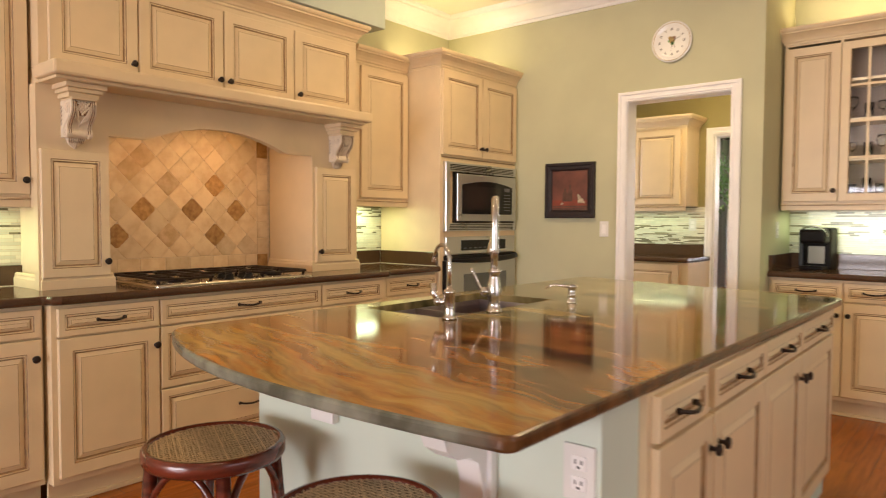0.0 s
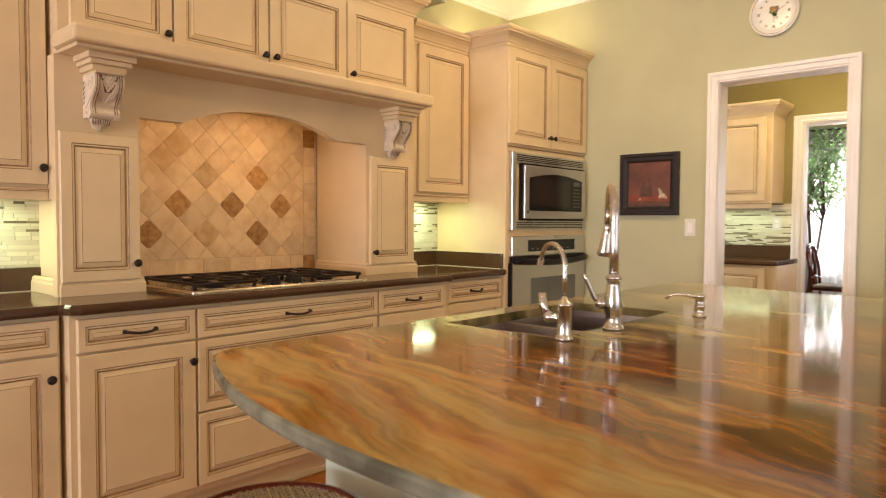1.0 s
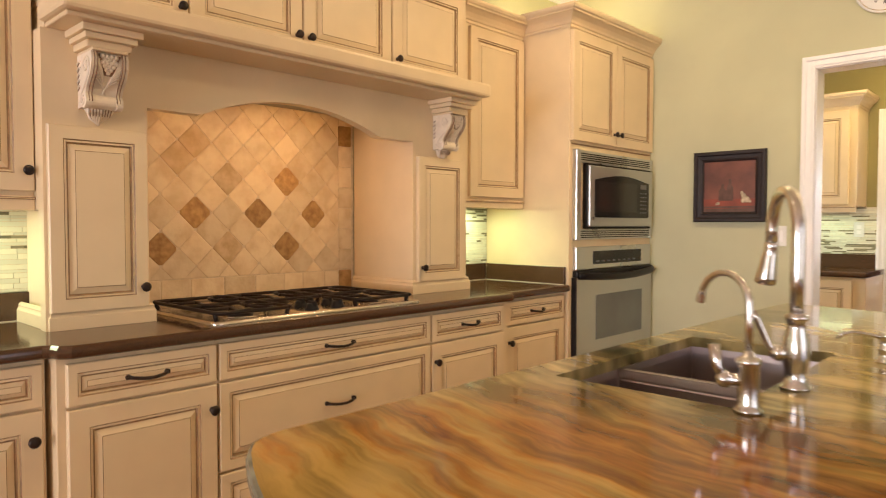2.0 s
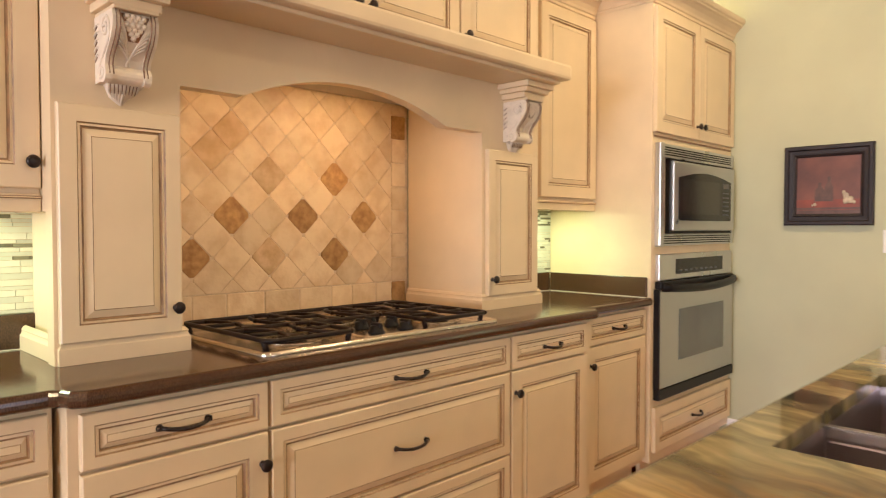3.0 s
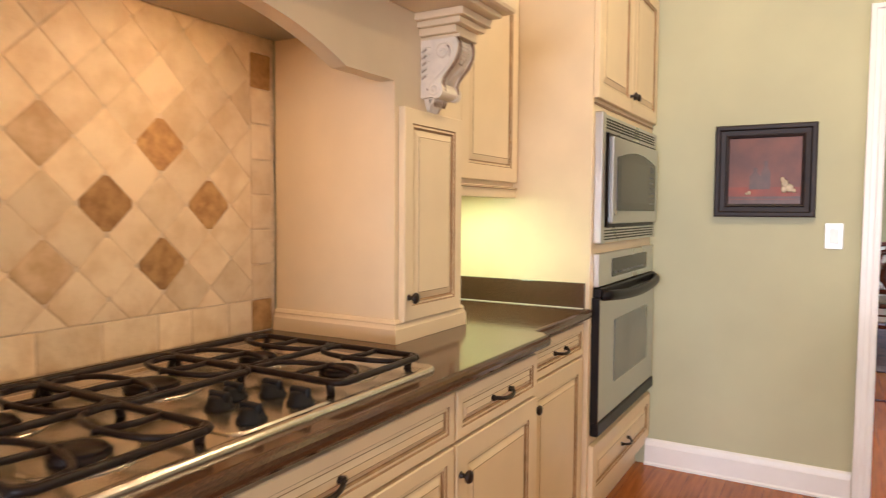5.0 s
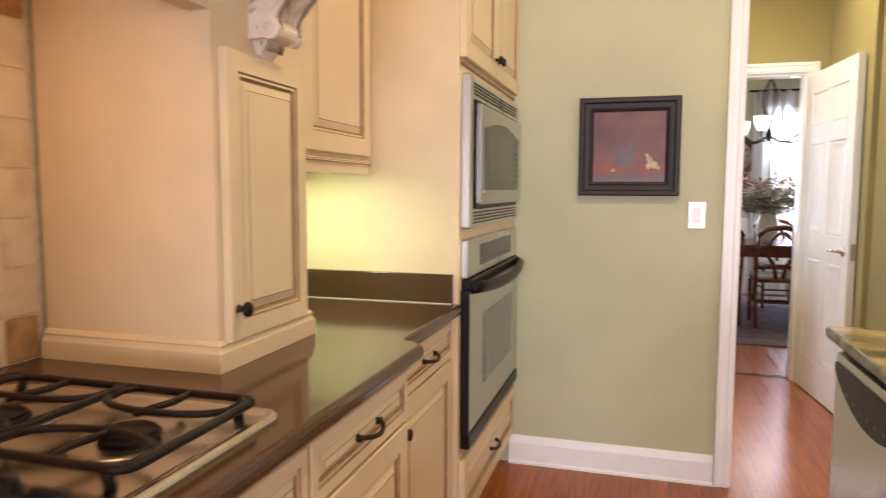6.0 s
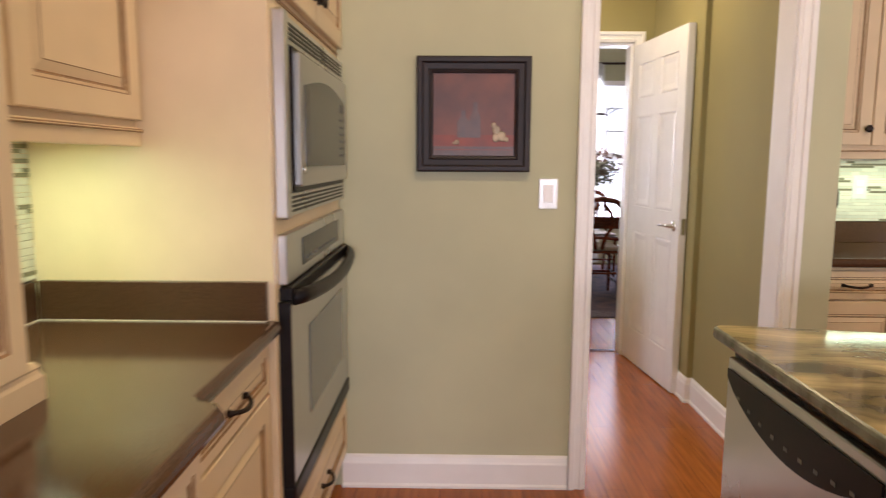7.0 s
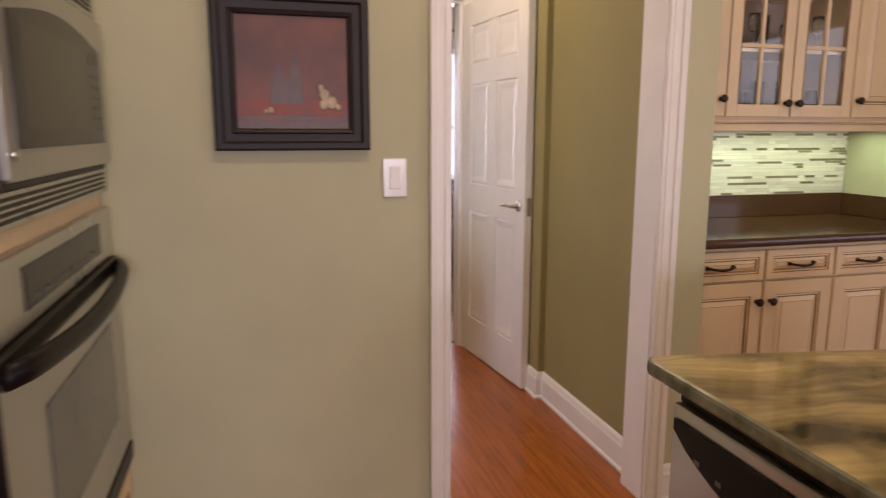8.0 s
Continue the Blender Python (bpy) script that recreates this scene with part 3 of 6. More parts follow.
def base_unit(m, w, d, fronts, label, name="base_cabinet", category="cabinet", group="", toe=True, top=0.877, bottom=0.105):
    """fronts: (kind, u0, u1, v0, v1, handle). The local front plane is y = 0 and the body lies behind it."""
    root = empty(name, m, label, category, group)
    part("body", box(0, w, 0, d, bottom, top, 0.002), CREAM, root)
    if toe:
        bm = box(0, w, 0.055, 0.075, 0.0, bottom)
        add_box(bm, 0, w, 0.040, 0.055, 0.0, 0.022, 0.004)
        part("toe_kick", bm, CREAM, root)
    for kind, u0, u1, v0, v1, h in fronts:
        if kind == "drawer":
            drawer_front(root, u0, u1, v0, v1, 0.001, h is not None, h or 0.115)
        else:
            door_front(root, u0, u1, v0, v1, 0.001, h)
    return root


DZ0, DZ1, DT = 0.742, 0.862, 0.733
base_unit(west(1.04, -2.835), 0.615, 0.66, [("drawer", 0.012, 0.603, DZ0, DZ1, 0.115), ("door", 0.012, 0.603, 0.135, DT, (0.575, 0.655))], "cream glazed base cabinet with drawer and raised-panel door")
base_unit(west(1.665, -2.775), 0.468, 0.72, [("drawer", 0.022, 0.464, DZ0, DZ1, 0.115), ("door", 0.022, 0.464, 0.135, DT, (0.445, 0.655))], "cream glazed base cabinet with drawer and raised-panel door")
base_unit(west(2.133, -2.775), 0.986, 0.72, [("drawer", 0.006, 0.982, DZ0, DZ1, 0.125), ("drawer", 0.006, 0.982, 0.44, DT, 0.125), ("drawer", 0.006, 0.982, 0.135, 0.431, 0.125)], "wide cream glazed drawer unit under the cooktop")
base_unit(west(3.119, -2.775), 0.556, 0.72, [("drawer", 0.006, 0.501, DZ0, DZ1, 0.105), ("door", 0.006, 0.501, 0.135, DT, (0.026, 0.655))], "cream glazed base cabinet with drawer and raised-panel door")
base_unit(west(3.675, -2.835), 0.573, 0.66, [("drawer", 0.045, 0.560, DZ0, DZ1, 0.105), ("door", 0.045, 0.560, 0.135, DT, (0.062, 0.655))], "cream glazed base cabinet beside the oven tower")

# worktop with a full bullnose edge, bumped out in the middle
CT = 0.917


def bullnose(bm, path, z0, z1, mi=0):
    """Half-round nosing swept along a plan path, outward on its right."""
    r = (z1 - z0) / 2
    prof = [(0, 0)] + [(r * 0.85 * math.sin(radians(a)), r - r * math.cos(radians(a))) for a in (15, 40, 65, 90, 115, 140, 165)] + [(0, 2 * r)]
    return add_crown(bm, path, prof, z0, mi)


EDGE = [(-2.800, 1.04), (-2.800, 1.640), (-2.785, 1.662), (-2.757, 1.672), (-2.742, 1.695), (-2.742, 3.655), (-2.757, 3.678), (-2.785, 3.688), (-2.800, 3.71), (-2.800, 4.243)]
bm = bmesh.new()
add_prism(bm, [(-3.51, 1.04)] + EDGE + [(-3.51, 4.243)], "z", CT - 0.038, CT)
# right of the way north is +x
top = tagged(part("worktop", bm, QUARTZ), "dark brown polished quartz worktop with rounded edge", "worktop")
part("nosing", bullnose(bmesh.new(), EDGE, CT - 0.038, CT), QUARTZ, top)
# the wall beside the cooker niche stands further forward
NL, NR = -3.40, -3.395
wall("wall_west_1", box(-3.511, NL, 1.02, 1.776, CT + 0.001, 1.337))
wall("wall_west_2", box(-3.511, NR, 3.656, 4.249, CT + 0.001, 1.384))
CAULK = mat("pale_caulk", (0.74, 0.68, 0.55), 0.5)
for x, y0, y1 in ((NL, 1.04, 1.775), (NR, 3.657, 4.228)):
    stand = part("worktop_upstand", box(x, x + 0.02, y0, y1, CT + 0.001, CT + 0.098, 0.002), QUARTZ)
    tagged(stand, "dark quartz upstand behind the worktop", "upstand")
    part("caulk_bead", box(x + 0.019, x + 0.023, y0, y1 - 0.001, CT + 0.0005, CT + 0.003), CAULK, stand)
stand = part("worktop_upstand", box(NR + 0.021, -2.815, 4.229, 4.249, CT + 0.001, CT + 0.098, 0.002), QUARTZ)
tagged(stand, "dark quartz upstand along the tower's side", "upstand")
part("caulk_bead", box(NR + 0.022, -2.816, 4.226, 4.230, CT + 0.0005, CT + 0.003), CAULK, stand)


# ---- hood surround: pilasters, arch, mantel shelf, corbels and cabinets above ----
hood = empty("hood_surround", pose(0, 0, 0), "cream wooden mantel hood surround with arched opening", "range hood")
FX = -3.05
HY0, HY1, AY0, AY1 = 1.722, 3.675, 2.042, 3.295
# arched front board
shoulder, apex, a0, a1 = 1.643, 1.735, 2.235, 3.085
outline = [(HY0, CT), (AY0, CT), (AY0, shoulder), (a0, shoulder)]
half, rise = (a1 - a0) / 2, apex - shoulder
rad = (half * half + rise * rise) / (2 * rise)
for i in range(1, 20):
    s = -1 + 2 * i / 20
    yy = (a0 + a1) / 2 + half * s
    outline.append((yy, apex - rad + math.sqrt(rad * rad - (half * s) ** 2)))
outline += [(a1, shoulder), (AY1, shoulder), (AY1, CT), (HY1, CT), (HY1, 1.8495), (HY0, 1.8495)]
part("arched_front", prism(outline, "x", FX - 0.05, FX), CREAM, hood)
for y0, y1 in ((HY0 + 0.045, HY0 + 0.065), (AY0 - 0.02, AY0 - 0.001), (AY1 + 0.001, AY1 + 0.02), (HY1 - 0.02, HY1)):
    part("pilaster_side", box(-3.492, FX - 0.05, y0, y1, CT, 1.8495), CREAM, hood)
part("hood_underside", box(-3.492, FX - 0.05, AY0, AY1, 1.80, 1.83), mat("hood_liner", (0.42, 0.36, 0.28), 0.4, noise_scale=8, amount=0.1), hood)
part("pilaster_side", box(-3.38, FX - 0.05, HY0, HY0 + 0.045, 1.295, 1.8495), CREAM, hood)
# pilaster plinths with a stepped top
for y0, y1 in ((HY0 + 0.022, AY0), (AY1, HY1)):
    PL = [(0, 0), (0.016, 0), (0.016, 0.040), (0.012, 0.046), (0.010, 0.052), (0.012, 0.056), (0.006, 0.064), (0, 0.066)]
    ring = [(-3.49, y1), (FX, y1), (FX, y0), (-3.49, y0)]
    part("plinth", add_crown(bmesh.new(), ring[::-1], PL, CT + 0.0005), CREAM, hood)
door_l = door_front(hood, 0, 0.302, 0, 0.585, 0, (0.283, 0.068), 0.042)
door_l.matrix_basis = west(1.731, FX + 0.001, 0.972)
door_r = door_front(hood, 0, 0.330, 0, 0.600, 0, (0.022, 0.068), 0.042)
door_r.matrix_basis = west(3.315, FX + 0.001, 0.975)
# mantel shelf
MX = -2.825
bm = box(FX - 0.006, MX, 1.715, 3.605, 1.864, 1.927, 0.012)
add_box(bm, FX - 0.005, MX - 0.035, 1.735, 3.575, 1.850, 1.865, 0.005)
add_box(bm, -3.49, FX - 0.006, 1.736, 3.575, 1.850, 1.926)
part("mantel_shelf", bm, CREAM, hood)


def corbel(y, z_top, w=0.110):
    """A carved scroll corbel under the mantel: stepped cap, leafy face with a bunch of berries, roll and fan foot."""
    root = part("corbel", bmesh.new(), CARVE, hood, "carved scroll corbel with grapes and brown glaze")
    bm = bmesh.new()
    for k, (o, z0, z1) in enumerate(((0.155, -0.022, 0.0), (0.140, -0.040, -0.022), (0.120, -0.062, -0.040), (0.128, -0.072, -0.062))):
        add_box(bm, FX - 0.002, FX + o, -w / 2 - 0.035 + 0.012 * k, w / 2 + 0.035 - 0.012 * k, z0, z1, 0.003)
    cap = part("corbel_cap", bm, CREAM, root)
    # side outline (outward, height)
    side = [(0, -0.072), (0.105, -0.072), (0.112, -0.090), (0.110, -0.115), (0.098, -0.140), (0.080, -0.160), (0.066, -0.178), (0.060, -0.195), (0.064, -0.205), (0.066, -0.218), (0.058, -0.232), (0.045, -0.236), (0, -0.238)]
    bm = bmesh.new()
    add_prism(bm, [(FX + o, z) for o, z in side], "y", -w / 2 + 0.018, w / 2 - 0.018)
    for s in (-1, 1):
        # raised scroll cheeks on both edges
        add_prism(bm, [(FX + o * 1.06 + (0.003 if o else 0), z) for o, z in side[:11]] + [(FX, -0.236)], "y", *sorted((s * (w / 2 - 0.018), s * w / 2)))
        # an S scroll with two volutes and leaf veins on the cheek
        yc = s * (w / 2 + 0.001)
        pts = []
        for k in range(25):
            an, rad_ = radians(540 - 22.5 * k), 0.004 + 0.001 * k
            pts.append((FX + 0.074 + rad_ * math.cos(an), yc, -0.108 + rad_ * math.sin(an)))
        pts += [(FX + o, yc, z) for o, z in ((0.101, -0.126), (0.090, -0.146), (0.072, -0.163), (0.052, -0.178), (0.036, -0.192), (0.028, -0.207))]
        for k in range(17):
            an, rad_ = radians(180 + 28 * k), 0.018 - 0.0009 * k
            pts.append((FX + 0.046 + rad_ * math.cos(an), yc, -0.212 + rad_ * math.sin(an)))
        add_tube(bm, pts, 0.0042, 7)
        add_tube(bm, [(x - 0.0045, y, z - 0.0035) for x, y, z in pts[22:32]], 0.0018, 5, 1)
        for k in range(5):
            z = -0.088 - 0.019 * k
            add_tube(bm, [(FX + 0.004, yc, z - 0.012), (FX + 0.018, yc, z - 0.002), (FX + 0.034 - 0.002 * k, yc, z - 0.006)], 0.0034, 6, 0, 0.0012)
            add_tube(bm, [(FX + 0.005, yc, z - 0.018), (FX + 0.020, yc, z - 0.009)], 0.0014, 5, 1)
        add_tube(bm, [(FX + o * 1.06 + 0.004, s * (w / 2 - 0.018), z) for o, z in side[1:10]], 0.0019, 6, 1)
        add_tube(bm, [(FX + o * 1.06 + 0.004, s * (w / 2 - 0.009), z) for o, z in side[1:10]], 0.0015, 6, 1)
    # dark glaze in the hollows behind berries and leaves
    back = [(o + 0.0008, z) for o, z in ((0.107, -0.076), (0.112, -0.090), (0.110, -0.115), (0.098, -0.140))]
    strip = [[bm.verts.new((FX + o, q * wd, z)) for q in (-1, 1)] for (o, z), wd in zip(back, (0.040, 0.040, 0.038, 0.020))]
    for a, b in zip(strip, strip[1:]):
        bm.faces.new((a[0], a[1], b[1], b[0])).material_index = 1
    # berries
    for row, n in enumerate((4, 3, 4, 3, 2, 1)):
        z = -0.084 - 0.0095 * row
        for i in range(n):
            yb = (i - (n - 1) / 2) * 0.0135
            o = 0.1145 if row < 3 else 0.1135 - 0.004 * (row - 2)
            bmesh.ops.create_uvsphere(bm, u_segments=8, v_segments=6, radius=0.0074, matrix=Matrix.Translation((FX + o, yb, z)))
    # leaf veins that sweep in from both edges to the middle
    for s in (-1, 1):
        for k in range(9):
            pts = []
            for j in range(8):
                q = j / 7
                zz = -0.078 - 0.0090 * k - 0.034 * q - 0.012 * q * q
                oo = np.interp(-zz, [0.072, 0.090, 0.115, 0.140, 0.160, 0.178, 0.2], [0.105, 0.112, 0.110, 0.098, 0.080, 0.066, 0.061])
                yy = 0.041 - 0.001 * k - (0.016 + 0.0027 * k) * math.sin(q * math.pi / 2)
                pts.append((FX + oo + 0.0015, s * yy, zz))
            add_tube(bm, pts, 0.0040, 6, 0, 0.0018)
    # roll and fan foot
    add_cyl(bm, (FX + 0.052, -w / 2 + 0.006, -0.216), (FX + 0.052, w / 2 - 0.006, -0.216), 0.018, seg=14)
    for s in (-1, 1):
        add_cyl(bm, (FX + 0.052, s * (w / 2 - 0.016), -0.216), (FX + 0.052, s * (w / 2 + 0.001), -0.216), 0.0225, seg=14)
    for k in range(-4, 5):
        sw_ = abs(k) / 4
        add_tube(bm, [(FX + 0.040 - 0.006 * sw_, k * 0.0092, -0.234), (FX + 0.032 - 0.008 * sw_, k * 0.0082, -0.250), (FX + 0.012, k * 0.0046, -0.284 + 0.022 * sw_)], 0.0056, 7, 0, 0.0038)
        if k < 4:
            add_tube(bm, [(FX + 0.043 - 0.006 * sw_, k * 0.0092 + 0.0046, -0.236), (FX + 0.037 - 0.008 * sw_, k * 0.0082 + 0.0041, -0.258)], 0.0013, 5, 1)
    add_prism(bm, [(-0.036, -0.236), (-0.024, -0.264), (0, -0.282), (0.024, -0.264), (0.036, -0.236)], "x", FX - 0.001, FX + 0.016)
    ob = part("corbel_scroll", bm, [CARVE, CARVEDARK], root)
    root.location = (0, y, z_top)
    return root


corbel(1.880, 1.8495)
corbel(3.485, 1.8495)

# wall cabinets on the mantel
hood_cab = empty("hood_cabinet", west(1.735, -3.045, 1.8975), "cream glazed wall cabinet with four doors above the mantel", "cabinet")
part("body", box(0, 1.93, 0, 0.445, 0.030, 0.56, 0.002), CREAM, hood_cab)
edges = [0.035, 0.448, 0.925, 1.405, 1.905]
for i in range(4):
    ka = (edges[i + 1] - 0.03, 0.105) if i in (0, 1) else (edges[i] + 0.03, 0.105)
    door_front(hood_cab, edges[i] + 0.004, edges[i + 1] - 0.004, 0.045, 0.485, 0.001, ka)
crown = add_crown(bmesh.new(), [(0.0, 0.44), (0.0, -0.001), (1.93, -0.001), (1.93, 0.44)], crown_profile(), 0.52)
part("crown", crown, CREAM, hood_cab)
# bulkhead above
tagged(part("soffit", box(-3.51, -2.965, 1.55, 3.86, 2.535, TOP - 0.001, 0.004), PALE), "pale green painted bulkhead above the hood", "soffit", kind="structure")


def wall_unit(m, w, d, z0, z1, doors, label, crown_path, rail=True, top_extra=0.0):
    root = empty("wall_cabinet", m, label, "cabinet")
    part("body", box(0, w, 0, d, z0, z1, 0.002), CREAM, root)
    for u0, u1, v0, v1, k in doors:
        door_front(root, u0, u1, v0, v1, 0.001, k)
    if rail:
        bm = box(0, w, -0.012, 0.012, z0 - 0.045, z0, 0.003)
        add_box(bm, 0, w, -0.020, 0.0, z0 - 0.012, z0 - 0.004, 0.003, 1)
        part("light_rail", bm, [CREAM, GLAZE], root)
    part("crown", add_crown(bmesh.new(), crown_path, crown_profile(), z1 - 0.02), CREAM, root)
    return root


wall_unit(west(3.695, -3.122), 0.553, 0.368, 1.385, 2.335, [(0.075, 0.545, 1.40, 2.30, None)], "cream glazed wall cabinet with a raised-panel door", [(0.0, -0.001), (0.553, -0.001)])
wall_unit(west(1.062, -3.14), 0.659, 0.368, 1.338, 2.62, [(0.03, 0.657, 1.352, 2.58, (0.635, 1.416))], "tall cream glazed wall cabinet with a bronze knob", [(0.0, -0.001), (0.659, -0.001), (0.659, 0.3)])

# oven tower
tower = empty("oven_tower", west(4.25, -2.80), "cream glazed tall cabinet housing a microwave and an oven", "cabinet")
part("body", box(0, 0.963, 0.0, 0.71, 0.105, 2.355, 0.002), CREAM, tower)
part("toe_kick", box(0, 0.963, 0.05, 0.07, 0, 0.105), CREAM, tower)
door_front(tower, 0.008, 0.478, 1.718, 2.320, 0.001, (0.452, 1.785))
door_front(tower, 0.482, 0.952, 1.718, 2.320, 0.001, (0.508, 1.785))
drawer_front(tower, 0.02, 0.945, 0.155, 0.375, 0.001, True, 0.10, 0.045)
part("crown", add_crown(bmesh.new(), [(0.0, 0.70), (0.0, -0.001), (0.963, -0.001)], crown_profile(), 2.335), CREAM, tower)
# shadow line under the upper doors, drawn as a thin brown strip
part("side_shadow_line", box(0.02, 0.95, -0.004, 0.0, 1.696, 1.704), GLAZE, tower)

# microwave with a vented trim frame
mw = empty("microwave", west(4.25, -2.80), "stainless steel built-in microwave with a dark window", "microwave")
bm = box(0.030, 0.075, -0.032, 0.001, 1.163, 1.670, 0.006)
add_box(bm, 0.915, 0.948, -0.022, 0.001, 1.165, 1.668, 0.003)
add_box(bm, 0.075, 0.915, -0.021, 0.001, 1.60, 1.667, 0.002)
add_box(bm, 0.075, 0.915, -0.021, 0.001, 1.166, 1.225, 0.002)
part("trim_frame", bm, STEEL, mw)
for z0, n in ((1.612, 4), (1.176, 4)):
    for i in range(n):
        part("vent_slot", box(0.085, 0.905, -0.0235, -0.020, z0 + i * 0.0115, z0 + i * 0.0115 + 0.006), BLACKPL, mw)
# solid black plate stands in for the shade in the gap round the door
part("door_gap_shade", box(0.140, 0.914, -0.0245, -0.0005, 1.227, 1.598), BLACKPL, mw)
part("microwave_door", box(0.155, 0.915, -0.040, 0.0, 1.240, 1.588, 0.006), SILVER, mw)
# window with a bowed top edge
ol = [(0.215, 1.292), (0.850, 1.292), (0.860, 1.302), (0.860, 1.508)]
for i in range(13):
    q = i / 12
    ol.append((0.860 - 0.655 * q, 1.508 + 0.034 * math.sin(math.pi * q)))
ol += [(0.205, 1.508), (0.205, 1.302)]
window = part("window", prism(ol, "y", -0.0425, -0.039), BLACK, mw, "dark glass window with touch keys")
part("glass_panel", box(0.245, 0.700, -0.0432, -0.0424, 1.325, 1.500), mat("dark_mesh_glass", (0.03, 0.024, 0.02), 0.18, noise_scale=300, amount=0.4), window)
KEYPRINT = mat("grey_key_print", (0.12, 0.12, 0.115), 0.5)
for i in range(6):
    for j in range(3):
        part("button", box(0.748 + j * 0.030, 0.766 + j * 0.030, -0.0430, -0.0424, 1.322 + i * 0.024, 1.330 + i * 0.024), KEYPRINT, window)
part("display", box(0.748, 0.826, -0.0430, -0.0424, 1.472, 1.500), KEYPRINT, window)
bm = bmesh.new()
add_cyl(bm, (0.185, -0.041, 1.285), (0.185, -0.0435, 1.285), 0.012, seg=14)
part("badge", bm, NICKEL, mw)

# oven
ov = empty("wall_oven", west(4.25, -2.80), "silver built-in wall oven with a black curved handle", "oven")
part("control_panel", box(0.045, 0.935, -0.022, 0.001, 0.995, 1.125, 0.004), STEEL, ov)
part("display", box(0.22, 0.80, -0.0245, -0.021, 1.022, 1.098, 0.001), BLACK, ov)
for i in range(8):
    part("button", box(0.255 + i * 0.062, 0.285 + i * 0.062, -0.026, -0.024, 1.035, 1.043), mat("grey_print", (0.13, 0.13, 0.125), 0.5) if i == 0 else bpy.data.materials["grey_print"], ov)
part("door", box(0.040, 0.938, -0.030, 0.0, 0.465, 0.955, 0.005), SILVER, ov)
part("window", box(0.245, 0.800, -0.033, -0.029, 0.585, 0.845, 0.001), OVENGLASS, ov, "grey glass window")
part("door_top", box(0.040, 0.938, -0.034, 0.0, 0.955, 0.992, 0.005), BLACKPL, ov)
part("bottom_trim", box(0.030, 0.942, -0.034, 0.0, 0.41, 0.463, 0.006), BLACKPL, ov)
pts = []
for i in range(17):
    q = i / 16
    pts.append((0.05 + 0.88 * q, -0.036 - 0.040 * math.sin(math.pi * q) ** 0.5, 0.962 - 0.014 * math.sin(math.pi * q)))
bm = bmesh.new()
add_tube(bm, pts, 0.017, 12)
for v in bm.verts:
    v.co.z = 0.95 + (v.co.z - 0.95) * 1.25
part("handle", bm, BLACKPL, ov, "black curved bar handle", True)
part("door_edge", box(0.030, 0.0405, -0.031, 0.0, 0.463, 0.955, 0.002), BLACKPL, ov)


# ---- cooktop ----
BLACKKNOB = mat("matt_black_knob", (0.012, 0.011, 0.011), 0.42, noise_scale=40, amount=0.3)
BLACKKNOB.node_tree.nodes["Principled BSDF"].inputs["Specular IOR Level"].default_value = 0.2
ck = empty("cooktop", pose(-2.785, 2.138, CT + 0.0005), "stainless steel gas cooktop with black iron grates", "cooktop")
CW, CD = 0.960, 0.575   # along y, into -x


def round_rect(x0, x1, y0, y1, r, n=5):
    """A rectangle's outline in plan with rounded corners."""
    out_ = []
    for cx, cy, a in ((x1 - r, y1 - r, 0), (x0 + r, y1 - r, 90), (x0 + r, y0 + r, 180), (x1 - r, y0 + r, 270)):
        for k in range(n + 1):
            an = radians(a + 90 * k / n)
            out_.append((cx + r * math.cos(an), cy + r * math.sin(an)))
    return out_


def add_tray(bm, x0, x1, y0, y1, r, rings):
    """Nested rounded rectangles; rings: (inset, height)."""
    loops = []
    for ins, z in rings:
        loops.append([bm.verts.new((x, y, z)) for x, y in round_rect(x0 + ins, x1 - ins, y0 + ins, y1 - ins, max(0.004, r - ins))])
    for a, b in zip(loops, loops[1:]):
        for k in range(len(a)):
            bm.faces.new((a[k], a[(k + 1) % len(a)], b[(k + 1) % len(a)], b[k])).smooth = True
    bm.faces.new(loops[-1])
    return bm


TRAYSTEEL = mat("warm_brushed_steel", (0.60, 0.55, 0.47), 0.24, 1.0, noise_scale=3, amount=0.1, bump=0.05, bump_scale=60, stretch=(1, 12, 1))
part("tray", add_tray(bmesh.new(), -CD, 0, 0, CW, 0.036, [(0, 0), (0, 0.004), (0.003, 0.009), (0.009, 0.0115), (0.018, 0.0105), (0.026, 0.006), (0.032, 0.005)]), TRAYSTEEL, ck, "brushed steel tray with raised rim")
part("control_panel", add_tray(bmesh.new(), -0.235, -0.030, 0.362, 0.618, 0.03, [(0, 0.0045), (0.002, 0.0085), (0.006, 0.0095)]), TRAYSTEEL, ck, "raised steel plate round the knobs")
BURN = [(-0.16, 0.185), (-0.41, 0.185), (-0.40, 0.485), (-0.16, 0.785), (-0.41, 0.785)]
for i, (x, y) in enumerate(BURN):
    r = 0.055 if i == 2 else 0.045
    bm = add_lathe(bmesh.new(), [(r + 0.045, 0.005), (r + 0.044, 0.008), (r + 0.036, 0.0085), (r + 0.020, 0.0055), (r + 0.006, 0.0065)], 24, Matrix.Translation((x, y, 0)))
    part("burner_pan", bm, TRAYSTEEL, ck)
    bm = add_lathe(bmesh.new(), [(r, 0.006), (r, 0.014), (r - 0.006, 0.017), (r - 0.004, 0.018), (r - 0.008, 0.022), (0.004, 0.024)], 24, Matrix.Translation((x, y, 0)))
    part("burner_cap", bm, IRON, ck)
